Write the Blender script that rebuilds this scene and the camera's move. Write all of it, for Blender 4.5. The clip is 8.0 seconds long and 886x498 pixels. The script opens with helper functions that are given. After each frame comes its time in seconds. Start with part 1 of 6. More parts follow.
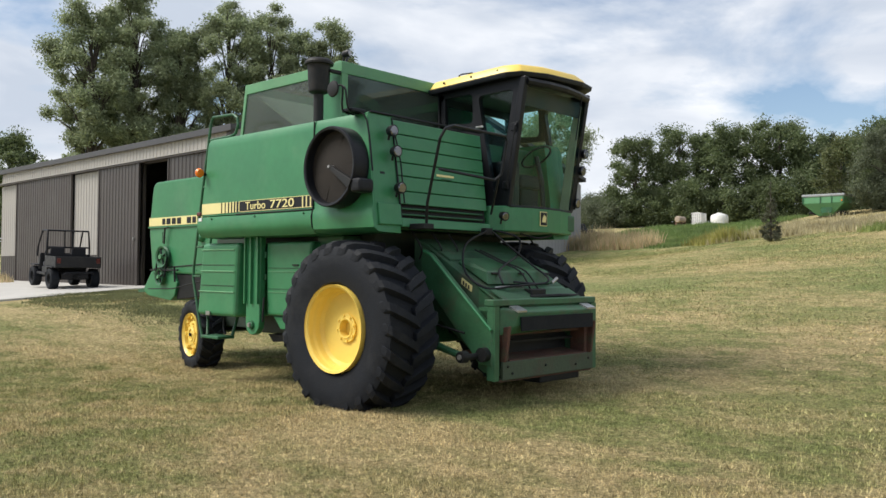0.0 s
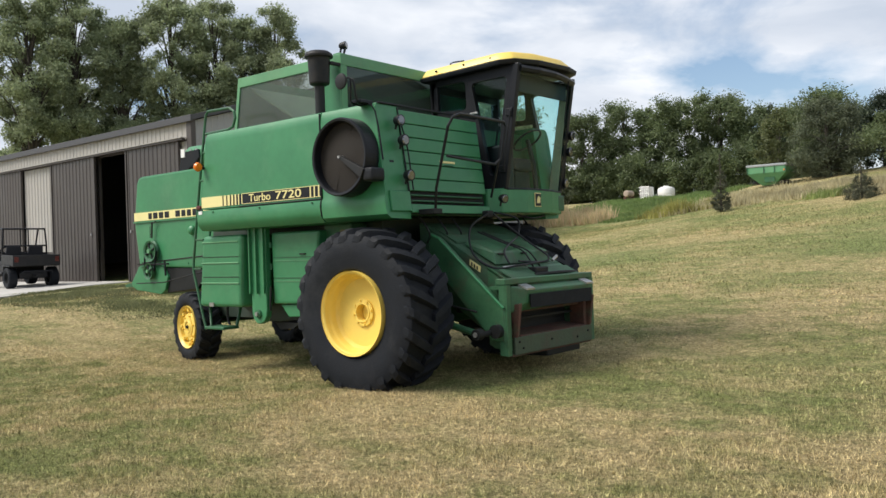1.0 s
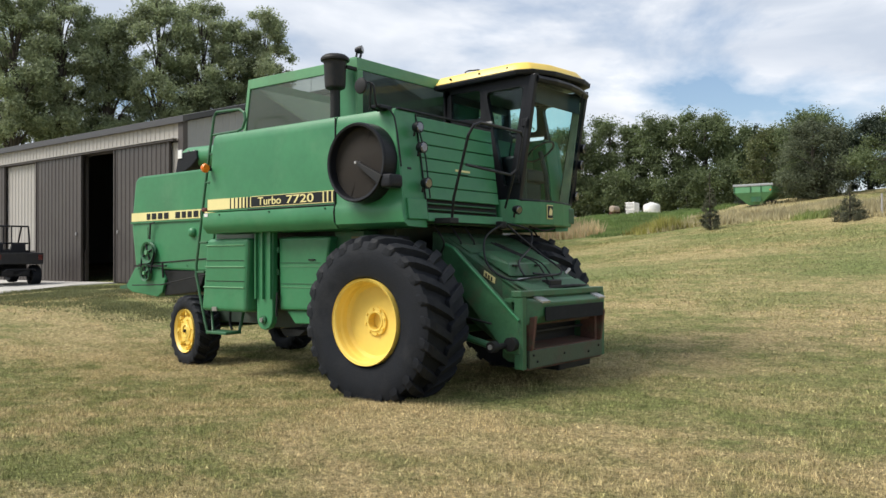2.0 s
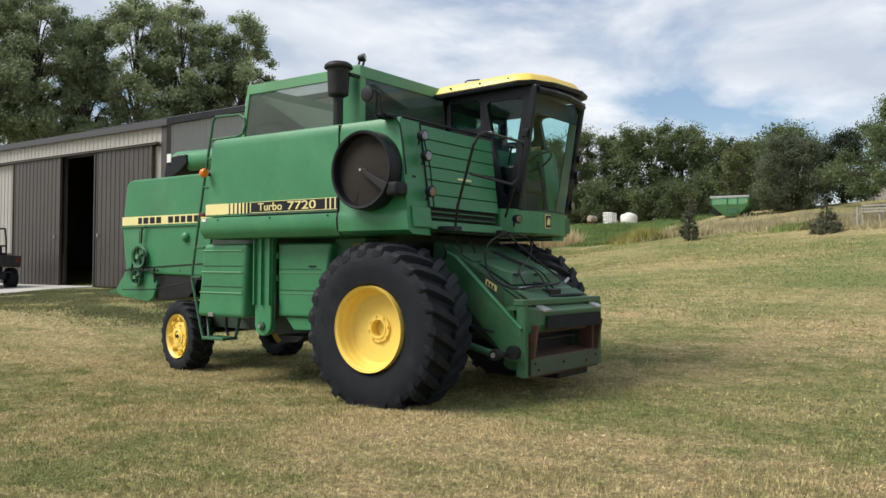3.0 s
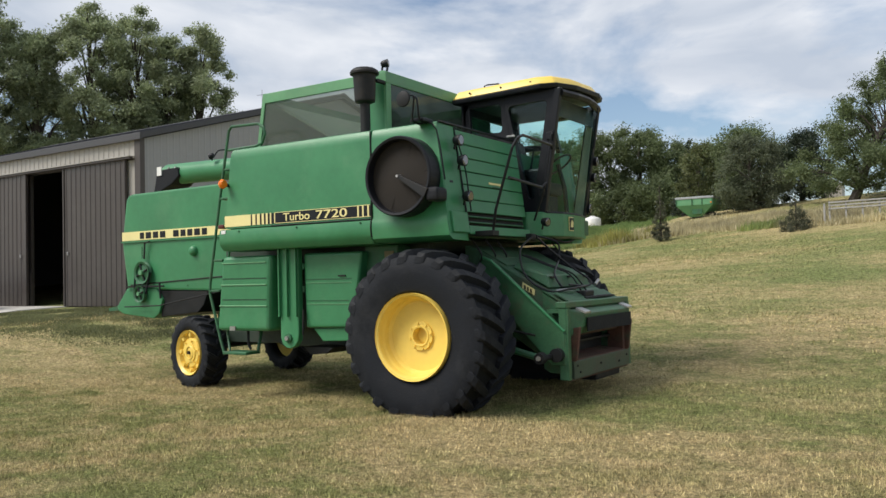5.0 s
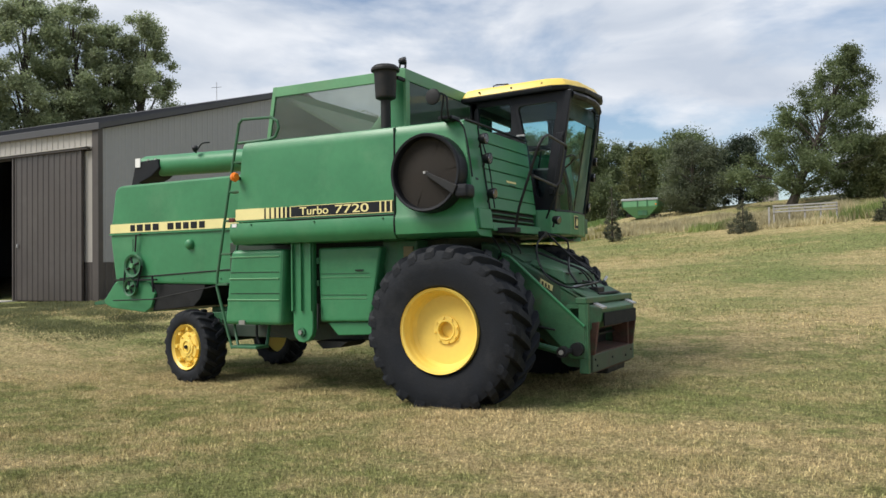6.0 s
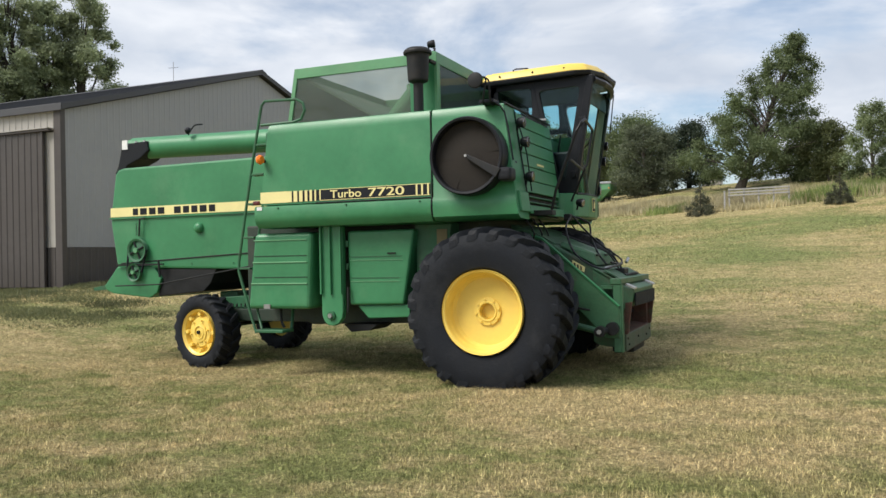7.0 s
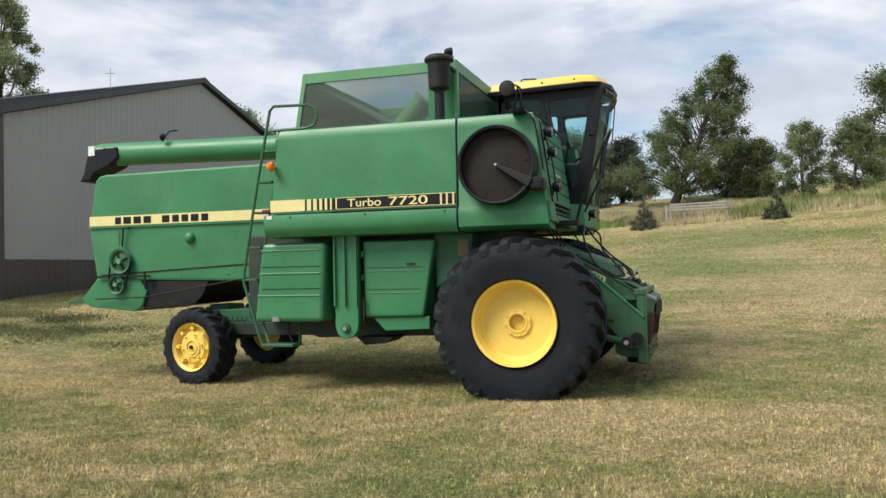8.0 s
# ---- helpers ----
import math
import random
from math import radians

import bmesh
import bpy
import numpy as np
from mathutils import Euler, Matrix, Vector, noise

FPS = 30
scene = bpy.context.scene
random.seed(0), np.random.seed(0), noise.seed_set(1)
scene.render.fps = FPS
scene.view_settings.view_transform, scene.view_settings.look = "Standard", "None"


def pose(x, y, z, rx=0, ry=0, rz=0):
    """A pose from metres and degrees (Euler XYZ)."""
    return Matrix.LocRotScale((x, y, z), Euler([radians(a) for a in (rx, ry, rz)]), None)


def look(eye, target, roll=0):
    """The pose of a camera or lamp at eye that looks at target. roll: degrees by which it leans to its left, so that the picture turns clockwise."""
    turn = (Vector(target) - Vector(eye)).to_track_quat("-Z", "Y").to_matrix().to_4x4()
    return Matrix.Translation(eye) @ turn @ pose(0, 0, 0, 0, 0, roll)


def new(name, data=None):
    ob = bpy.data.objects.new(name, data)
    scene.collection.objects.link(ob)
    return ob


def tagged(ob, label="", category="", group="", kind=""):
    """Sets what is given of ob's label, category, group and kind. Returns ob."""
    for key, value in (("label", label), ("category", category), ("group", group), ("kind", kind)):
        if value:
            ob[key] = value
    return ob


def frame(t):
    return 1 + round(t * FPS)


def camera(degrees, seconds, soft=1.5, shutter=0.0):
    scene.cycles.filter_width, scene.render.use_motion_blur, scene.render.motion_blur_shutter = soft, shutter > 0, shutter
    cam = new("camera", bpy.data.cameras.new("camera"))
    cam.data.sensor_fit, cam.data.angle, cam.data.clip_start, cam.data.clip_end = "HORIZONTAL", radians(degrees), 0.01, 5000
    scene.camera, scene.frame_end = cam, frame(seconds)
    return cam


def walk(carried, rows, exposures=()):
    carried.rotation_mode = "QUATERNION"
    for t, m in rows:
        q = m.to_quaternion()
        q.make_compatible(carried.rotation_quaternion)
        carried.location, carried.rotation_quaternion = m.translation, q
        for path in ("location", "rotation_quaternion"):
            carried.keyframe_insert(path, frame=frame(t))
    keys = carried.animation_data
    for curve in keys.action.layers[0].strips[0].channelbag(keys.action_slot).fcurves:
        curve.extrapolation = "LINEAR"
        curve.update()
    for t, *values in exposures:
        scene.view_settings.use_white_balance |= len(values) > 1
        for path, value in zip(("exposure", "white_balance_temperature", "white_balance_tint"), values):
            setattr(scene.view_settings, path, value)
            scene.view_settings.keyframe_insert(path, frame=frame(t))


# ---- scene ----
cam = camera(56.0, 8.0)
PATH = [
    (0, (6.345, -5.371, 1.443), (4.977, -3.913, 1.492), 0.5),
    (0.5, (6.2, -5.725, 1.451), (4.898, -4.207, 1.486), -1.4),
    (1, (6.066, -6.083, 1.465), (4.8, -4.535, 1.468), -1.9),
    (1.5, (5.85, -6.153, 1.466), (4.6, -4.592, 1.477), -0.9),
    (3, (5.472, -6.446, 1.475), (4.299, -4.827, 1.519), 0.4),
    (3.5, (5.311, -6.521, 1.475), (4.152, -4.891, 1.524), 0.6),
    (4, (5.062, -6.596, 1.475), (3.912, -4.961, 1.544), -0.6),
    (4.5, (4.877, -6.702, 1.466), (3.754, -5.049, 1.545), -1.3),
    (5, (4.69, -6.889, 1.449), (3.615, -5.204, 1.513), -1.4),
    (6.5, (3.45, -7.826, 1.437), (2.594, -6.019, 1.481), -0.9),
    (7, (2.969, -8.06, 1.441), (2.183, -6.221, 1.456), -1.2),
    (7.5, (2.43, -8.206, 1.437), (1.745, -6.327, 1.464), -1.0),
    (8, (1.822, -8.297, 1.425), (1.227, -6.388, 1.47), -1.2),
]
EXPOSURES = [(0.0, 0.55), (0.6, 0.53), (1.5, 0.60), (3.5, 0.48), (4.0, 0.49), (4.5, 0.37), (5.2, 0.43), (6.5, 0.48), (7.2, 0.53), (8.0, 0.48)]
walk(cam, [(t, look(eye, target, roll)) for t, eye, target, roll in PATH], EXPOSURES)
# world, sun and exposure
world = bpy.data.worlds.new("sky")
scene.world = world
world.use_nodes = True
wn, wl = world.node_tree.nodes, world.node_tree.links
wn.clear()
w_out = wn.new("ShaderNodeOutputWorld")
w_bg = wn.new("ShaderNodeBackground")
w_sky = wn.new("ShaderNodeTexSky")
w_sky.sky_type = "NISHITA"
w_sky.sun_disc = False
w_sky.sun_elevation = radians(50)
w_sky.sun_rotation = radians(215)
w_dim = wn.new("ShaderNodeVectorMath")
w_dim.operation = "SCALE"
w_dim.inputs["Scale"].default_value = 0.10
w_co = wn.new("ShaderNodeTexCoord")
w_map = wn.new("ShaderNodeMapping")
w_map.inputs["Scale"].default_value = (1.0, 1.0, 2.9)
w_map.inputs["Location"].default_value = (0.6, 0.2, 0.35)
w_n1 = wn.new("ShaderNodeTexNoise")
w_n1.inputs["Scale"].default_value = 2.3
w_n1.inputs["Detail"].default_value = 9
w_n1.inputs["Roughness"].default_value = 0.55
w_n1.inputs["Distortion"].default_value = 0.25
w_r1 = wn.new("ShaderNodeValToRGB")
w_r1.color_ramp.elements[0].position, w_r1.color_ramp.elements[1].position = 0.41, 0.535
w_n2 = wn.new("ShaderNodeTexNoise")
w_n2.inputs["Scale"].default_value = 4.0
w_n2.inputs["Detail"].default_value = 8
w_n2.inputs["Distortion"].default_value = 0.4
w_r2 = wn.new("ShaderNodeValToRGB")
w_r2.color_ramp.elements[0].position, w_r2.color_ramp.elements[1].position = 0.34, 0.66
w_r2.color_ramp.elements[0].color = (0.43, 0.48, 0.56, 1)
w_r2.color_ramp.elements[1].color = (0.74, 0.755, 0.785, 1)
w_mix = wn.new("ShaderNodeMixRGB")
wl.new(w_co.outputs["Generated"], w_map.inputs["Vector"])
wl.new(w_map.outputs["Vector"], w_n1.inputs["Vector"])
wl.new(w_map.outputs["Vector"], w_n2.inputs["Vector"])
wl.new(w_n1.outputs["Fac"], w_r1.inputs["Fac"])
wl.new(w_n2.outputs["Fac"], w_r2.inputs["Fac"])
wl.new(w_sky.outputs["Color"], w_dim.inputs[0])
wl.new(w_r1.outputs["Color"], w_mix.inputs["Fac"])
wl.new(w_dim.outputs["Vector"], w_mix.inputs["Color1"])
wl.new(w_r2.outputs["Color"], w_mix.inputs["Color2"])
wl.new(w_mix.outputs["Color"], w_bg.inputs["Color"])
w_bg.inputs["Strength"].default_value = 0.97
wl.new(w_bg.outputs["Background"], w_out.inputs["Surface"])

sun = new("sun", bpy.data.lights.new("sun", "SUN"))
sun.data.energy, sun.data.angle, sun.data.color = 3.1, radians(30), (1.0, 0.95, 0.87)
sun.matrix_world = look((-20, -24, 37), (0, 0, 0))


# materials
def material(name, base, rough=0.5, metal=0.0, vary=0.15, scale=6.0, bump=0.0, bump_scale=40.0, dirt=None, dirt_amount=0.0,
             dirt_scale=2.5, coat=0.0, random_value=0.0, stretch=(1, 1, 1)):
    m = bpy.data.materials.new(name)
    m.use_nodes = True
    n, l = m.node_tree.nodes, m.node_tree.links
    bs = n["Principled BSDF"]
    bs.inputs["Roughness"].default_value = rough
    bs.inputs["Metallic"].default_value = metal
    bs.inputs["Coat Weight"].default_value = coat
    co = n.new("ShaderNodeTexCoord")
    mp = n.new("ShaderNodeMapping")
    mp.inputs["Scale"].default_value = stretch
    l.new(co.outputs["Object"], mp.inputs["Vector"])
    n1 = n.new("ShaderNodeTexNoise")
    n1.inputs["Scale"].default_value, n1.inputs["Detail"].default_value = scale, 6
    n2 = n.new("ShaderNodeTexNoise")
    n2.inputs["Scale"].default_value, n2.inputs["Detail"].default_value = scale * 9, 4
    l.new(mp.outputs["Vector"], n1.inputs["Vector"])
    l.new(mp.outputs["Vector"], n2.inputs["Vector"])
    add = n.new("ShaderNodeMath")
    add.operation = "MULTIPLY_ADD"
    add.inputs[1].default_value = 0.45
    l.new(n2.outputs["Fac"], add.inputs[0])
    l.new(n1.outputs["Fac"], add.inputs[2])
    rp = n.new("ShaderNodeMapRange")
    rp.inputs["From Min"].default_value, rp.inputs["From Max"].default_value = 0.45, 1.0
    rp.inputs["To Min"].default_value, rp.inputs["To Max"].default_value = 1 - vary, 1 + vary
    l.new(add.outputs[0], rp.inputs["Value"])
    hs = n.new("ShaderNodeHueSaturation")
    hs.inputs["Color"].default_value = (*base, 1)
    if random_value:
        oi = n.new("ShaderNodeObjectInfo")
        rr = n.new("ShaderNodeMapRange")
        rr.inputs["To Min"].default_value, rr.inputs["To Max"].default_value = 1 - random_value, 1 + random_value
        l.new(oi.outputs["Random"], rr.inputs["Value"])
        mu = n.new("ShaderNodeMath")
        mu.operation = "MULTIPLY"
        l.new(rr.outputs["Result"], mu.inputs[0])
        l.new(rp.outputs["Result"], mu.inputs[1])
        l.new(mu.outputs[0], hs.inputs["Value"])
    else:
        l.new(rp.outputs["Result"], hs.inputs["Value"])
    colour = hs.outputs["Color"]
    if dirt:
        n3 = n.new("ShaderNodeTexNoise")
        n3.inputs["Scale"].default_value, n3.inputs["Detail"].default_value, n3.inputs["Roughness"].default_value = dirt_scale, 10, 0.7
        l.new(mp.outputs["Vector"], n3.inputs["Vector"])
        r3 = n.new("ShaderNodeMapRange")
        r3.inputs["From Min"].default_value, r3.inputs["From Max"].default_value = 0.5, 0.72
        r3.inputs["To Max"].default_value = dirt_amount
        l.new(n3.outputs["Fac"], r3.inputs["Value"])
        mx = n.new("ShaderNodeMixRGB")
        mx.inputs["Color2"].default_value = (*dirt, 1)
        l.new(r3.outputs["Result"], mx.inputs["Fac"])
        l.new(colour, mx.inputs["Color1"])
        colour = mx.outputs["Color"]
    l.new(colour, bs.inputs["Base Color"])
    rg = n.new("ShaderNodeMapRange")
    rg.inputs["From Min"].default_value, rg.inputs["From Max"].default_value = 0.3, 0.7
    rg.inputs["To Min"].default_value, rg.inputs["To Max"].default_value = max(0.02, rough - 0.08), min(1, rough + 0.1)
    l.new(n1.outputs["Fac"], rg.inputs["Value"])
    l.new(rg.outputs["Result"], bs.inputs["Roughness"])
    if bump:
        n4 = n.new("ShaderNodeTexNoise")
        n4.inputs["Scale"].default_value, n4.inputs["Detail"].default_value = bump_scale, 5
        l.new(mp.outputs["Vector"], n4.inputs["Vector"])
        bp = n.new("ShaderNodeBump")
        bp.inputs["Strength"].default_value, bp.inputs["Distance"].default_value = bump, 0.01
        l.new(n4.outputs["Fac"], bp.inputs["Height"])
        l.new(bp.outputs["Normal"], bs.inputs["Normal"])
    return m


def glass_material(name, colour, share, rough=0.02, dust=None, dust_share=0.0, rim=0.16):
    m = bpy.data.materials.new(name)
    m.use_nodes = True
    n, l = m.node_tree.nodes, m.node_tree.links
    n.remove(n["Principled BSDF"])
    tr = n.new("ShaderNodeBsdfTransparent")
    tr.inputs["Color"].default_value = (*colour, 1)
    gl = n.new("ShaderNodeBsdfGlossy")
    gl.inputs["Roughness"].default_value = rough
    fr = n.new("ShaderNodeLayerWeight")
    fr.inputs["Blend"].default_value = 0.2
    ml = n.new("ShaderNodeMath")
    ml.operation = "MULTIPLY_ADD"
    ml.inputs[1].default_value, ml.inputs[2].default_value = rim, share
    l.new(fr.outputs["Facing"], ml.inputs[0])
    mx = n.new("ShaderNodeMixShader")
    l.new(ml.outputs[0], mx.inputs["Fac"])
    l.new(tr.outputs[0], mx.inputs[1])
    l.new(gl.outputs[0], mx.inputs[2])
    top = mx
    if dust:
        df = n.new("ShaderNodeBsdfDiffuse")
        df.inputs["Color"].default_value = (*dust, 1)
        co = n.new("ShaderNodeTexCoord")
        ns = n.new("ShaderNodeTexNoise")
        ns.inputs["Scale"].default_value, ns.inputs["Detail"].default_value = 2.5, 8
        l.new(co.outputs["Object"], ns.inputs["Vector"])
        mr = n.new("ShaderNodeMapRange")
        mr.inputs["From Min"].default_value, mr.inputs["From Max"].default_value = 0.3, 0.7
        mr.inputs["To Min"].default_value, mr.inputs["To Max"].default_value = dust_share * 0.8, dust_share * 1.2
        l.new(ns.outputs["Fac"], mr.inputs["Value"])
        top = n.new("ShaderNodeMixShader")
        l.new(mr.outputs["Result"], top.inputs["Fac"])
        l.new(mx.outputs[0], top.inputs[1])
        l.new(df.outputs[0], top.inputs[2])
    l.new(top.outputs[0], n["Material Output"].inputs["Surface"])
    return m


GREEN = material("green_paint", (0.037, 0.188, 0.078), 0.40, vary=0.17, scale=1.3, bump=0.3, bump_scale=2.2, dirt=(0.12, 0.27, 0.14), dirt_amount=0.4, dirt_scale=1.2)
GREEN_FADED = material("faded_green_paint", (0.10, 0.27, 0.13), 0.5, vary=0.14, scale=2.0, dirt=(0.16, 0.26, 0.14), dirt_amount=0.4)
GREEN_DARK = material("worn_green_paint", (0.022, 0.105, 0.045), 0.5, vary=0.25, scale=3, dirt=(0.06, 0.055, 0.035), dirt_amount=0.55, dirt_scale=4)
YELLOW = material("yellow_paint", (0.80, 0.575, 0.115), 0.42, vary=0.06, scale=2.5, dirt=(0.55, 0.38, 0.10), dirt_amount=0.35)
CREAM = material("cream_decal", (0.75, 0.66, 0.30), 0.45, vary=0.06, scale=5)
BLACK = material("black_paint", (0.009, 0.010, 0.013), 0.42, vary=0.2, scale=5)
RUBBER = material("tyre_rubber", (0.008, 0.0098, 0.0135), 0.72, vary=0.35, scale=4, bump=0.25, bump_scale=60, dirt=(0.040, 0.042, 0.045), dirt_amount=0.35, dirt_scale=3)
SOOT = material("dark_steel", (0.02, 0.021, 0.022), 0.55, metal=0.3, vary=0.3, scale=6, dirt=(0.05, 0.04, 0.03), dirt_amount=0.4)
STEEL = material("bare_steel", (0.45, 0.45, 0.45), 0.4, metal=0.9, vary=0.2, scale=8, dirt=(0.14, 0.09, 0.05), dirt_amount=0.6, dirt_scale=6)
RUST = material("rusty_steel", (0.085, 0.038, 0.026), 0.8, vary=0.5, scale=5, bump=0.3, bump_scale=50, dirt=(0.04, 0.09, 0.045), dirt_amount=0.7, dirt_scale=3)
SCREEN = material("dusty_screen", (0.024, 0.020, 0.0165), 0.75, vary=0.25, scale=5, bump=0.6, bump_scale=220)
WORN_PLATE = material("worn_green_plate", (0.048, 0.07, 0.042), 0.6, vary=0.3, scale=4, bump=0.3, bump_scale=40, dirt=(0.07, 0.04, 0.03), dirt_amount=0.9, dirt_scale=2.2)
GREEN_WORN = material("scuffed_green_paint", (0.034, 0.115, 0.052), 0.5, vary=0.3, scale=4, bump=0.15, bump_scale=25, dirt=(0.07, 0.055, 0.038), dirt_amount=0.85, dirt_scale=4.5)
# grime, plus the cab's shade over the feeder put into the base green
GRIMY_SHADED = material("grimy_shaded_green_paint", (0.030, 0.088, 0.044), 0.65, vary=0.35, scale=3, bump=0.2, bump_scale=30, dirt=(0.07, 0.058, 0.04), dirt_amount=0.85, dirt_scale=2.6)
# darker green with brown patches for the body and beams beneath the panels
UNDER = material("dark_green_underbody", (0.018, 0.034, 0.022), 0.6, vary=0.4, scale=3, dirt=(0.05, 0.042, 0.03), dirt_amount=0.7, dirt_scale=3)
DULL_RED = material("dull_red_lens", (0.09, 0.012, 0.01), 0.3, vary=0.1, scale=20)
ORANGE = material("orange_lens", (0.85, 0.20, 0.01), 0.2, vary=0.08, scale=20)
SILVER = material("silver_lens", (0.20, 0.20, 0.21), 0.10, metal=0.9, vary=0.1, scale=20)
WHITE = material("white_plastic", (0.72, 0.72, 0.70), 0.5, vary=0.06, scale=6, dirt=(0.4, 0.38, 0.3), dirt_amount=0.3)
CLOTH = material("seat_cloth", (0.03, 0.03, 0.035), 0.9, vary=0.2, scale=8)
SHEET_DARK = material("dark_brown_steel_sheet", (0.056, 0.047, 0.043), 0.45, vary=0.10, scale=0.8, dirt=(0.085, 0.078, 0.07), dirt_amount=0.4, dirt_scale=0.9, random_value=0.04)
SHEET_GREY = material("grey_steel_sheet", (0.28, 0.282, 0.286), 0.45, vary=0.06, scale=0.7, random_value=0.025)
SHEET_CREAM = material("light_stone_steel_sheet", (0.35, 0.33, 0.30), 0.45, vary=0.06, scale=0.8, dirt=(0.36, 0.33, 0.28), dirt_amount=0.35, random_value=0.03)
ROOF = material("dark_roof_steel", (0.052, 0.052, 0.056), 0.52, vary=0.08, scale=0.6)
CONCRETE = material("pale_concrete", (0.43, 0.415, 0.385), 0.85, vary=0.12, scale=1.2, bump=0.15, bump_scale=30, dirt=(0.35, 0.33, 0.29), dirt_amount=0.4)
BARK = material("bark", (0.065, 0.055, 0.045), 0.9, vary=0.35, scale=6, bump=0.8, bump_scale=18, stretch=(1, 1, 0.25))
WOOD_GREY = material("weathered_wood", (0.33, 0.32, 0.30), 0.8, vary=0.2, scale=8)
PLASTIC = material("black_plastic", (0.02, 0.02, 0.022), 0.5, vary=0.2, scale=8, dirt=(0.06, 0.055, 0.05), dirt_amount=0.3)
TINT = glass_material("tinted_plastic_sheet", (0.76, 0.80, 0.76), 0.02, 0.05, (0.15, 0.165, 0.14), 0.27)
# front sheet's tint, darkened to paint in the dim tank interior behind it
SHADED_TINT = glass_material("tinted_sheet_with_interior_shade", (0.36, 0.41, 0.38), 0.01, 0.05, (0.06, 0.075, 0.065), 0.5)
CAB_GLASS = glass_material("cab_glass", (0.82, 0.945, 0.94), 0.02, rim=0.06)


for quiet in (RUBBER, BLACK, SOOT, SCREEN, PLASTIC):
    quiet.node_tree.nodes["Principled BSDF"].inputs["Specular IOR Level"].default_value = 0.25


def leaf_material(name, base, other, vary=0.35):
    m = bpy.data.materials.new(name)
    m.use_nodes = True
    n, l = m.node_tree.nodes, m.node_tree.links
    bs = n["Principled BSDF"]
    bs.inputs["Roughness"].default_value = 0.6
    ge = n.new("ShaderNodeNewGeometry")
    mx = n.new("ShaderNodeMixRGB")
    mx.inputs["Color1"].default_value, mx.inputs["Color2"].default_value = (*base, 1), (*other, 1)
    l.new(ge.outputs["Random Per Island"], mx.inputs["Fac"])
    co = n.new("ShaderNodeTexCoord")
    ns = n.new("ShaderNodeTexNoise")
    ns.inputs["Scale"].default_value, ns.inputs["Detail"].default_value = 0.7, 4
    l.new(co.outputs["Object"], ns.inputs["Vector"])
    mr = n.new("ShaderNodeMapRange")
    mr.inputs["From Min"].default_value, mr.inputs["From Max"].default_value = 0.3, 0.7
    mr.inputs["To Min"].default_value, mr.inputs["To Max"].default_value = 1 - vary, 1 + vary
    l.new(ns.outputs["Fac"], mr.inputs["Value"])
    hs = n.new("ShaderNodeHueSaturation")
    l.new(mr.outputs["Result"], hs.inputs["Value"])
    l.new(mx.outputs["Color"], hs.inputs["Color"])
    l.new(hs.outputs["Color"], bs.inputs["Base Color"])
    ts = n.new("ShaderNodeBsdfTranslucent")
    l.new(hs.outputs["Color"], ts.inputs["Color"])
    ms = n.new("ShaderNodeMixShader")
    ms.inputs["Fac"].default_value = 0.42
    l.new(bs.outputs[0], ms.inputs[1])
    l.new(ts.outputs[0], ms.inputs[2])
    l.new(ms.outputs[0], n["Material Output"].inputs["Surface"])
    return m


LEAF = leaf_material("leaves_green", (0.19, 0.235, 0.12), (0.34, 0.39, 0.225))
LEAF_DARK = leaf_material("leaves_dark", (0.085, 0.12, 0.05), (0.165, 0.205, 0.09))
LEAF_MID = leaf_material("leaves_mid_green", (0.12, 0.16, 0.07), (0.22, 0.265, 0.125))
LEAF_YELLOW = leaf_material("leaves_yellowing", (0.095, 0.122, 0.048), (0.165, 0.18, 0.072))
LEAF_BROWN = leaf_material("needles_brownish", (0.085, 0.108, 0.06), (0.145, 0.165, 0.098))
SPRUCE_NEEDLE = leaf_material("needles_young", (0.075, 0.085, 0.052), (0.14, 0.145, 0.09))
NEEDLE = leaf_material("needles_dark", (0.025, 0.042, 0.026), (0.055, 0.075, 0.04))
TALL_GRASS = leaf_material("tall_dry_grass", (0.36, 0.32, 0.18), (0.60, 0.53, 0.33))
TALL_GREEN = leaf_material("tall_green_weeds", (0.13, 0.20, 0.055), (0.30, 0.34, 0.11))
MEADOW = leaf_material("lush_meadow_grass", (0.12, 0.195, 0.055), (0.21, 0.285, 0.095))
GOLDENROD = leaf_material("goldenrod_leaves", (0.24, 0.25, 0.075), (0.42, 0.38, 0.11))
RED_WEED = leaf_material("reddish_weeds", (0.42, 0.39, 0.20), (0.66, 0.50, 0.33))
DARK_GRASS = leaf_material("dark_green_grass", (0.12, 0.135, 0.06), (0.22, 0.225, 0.105))


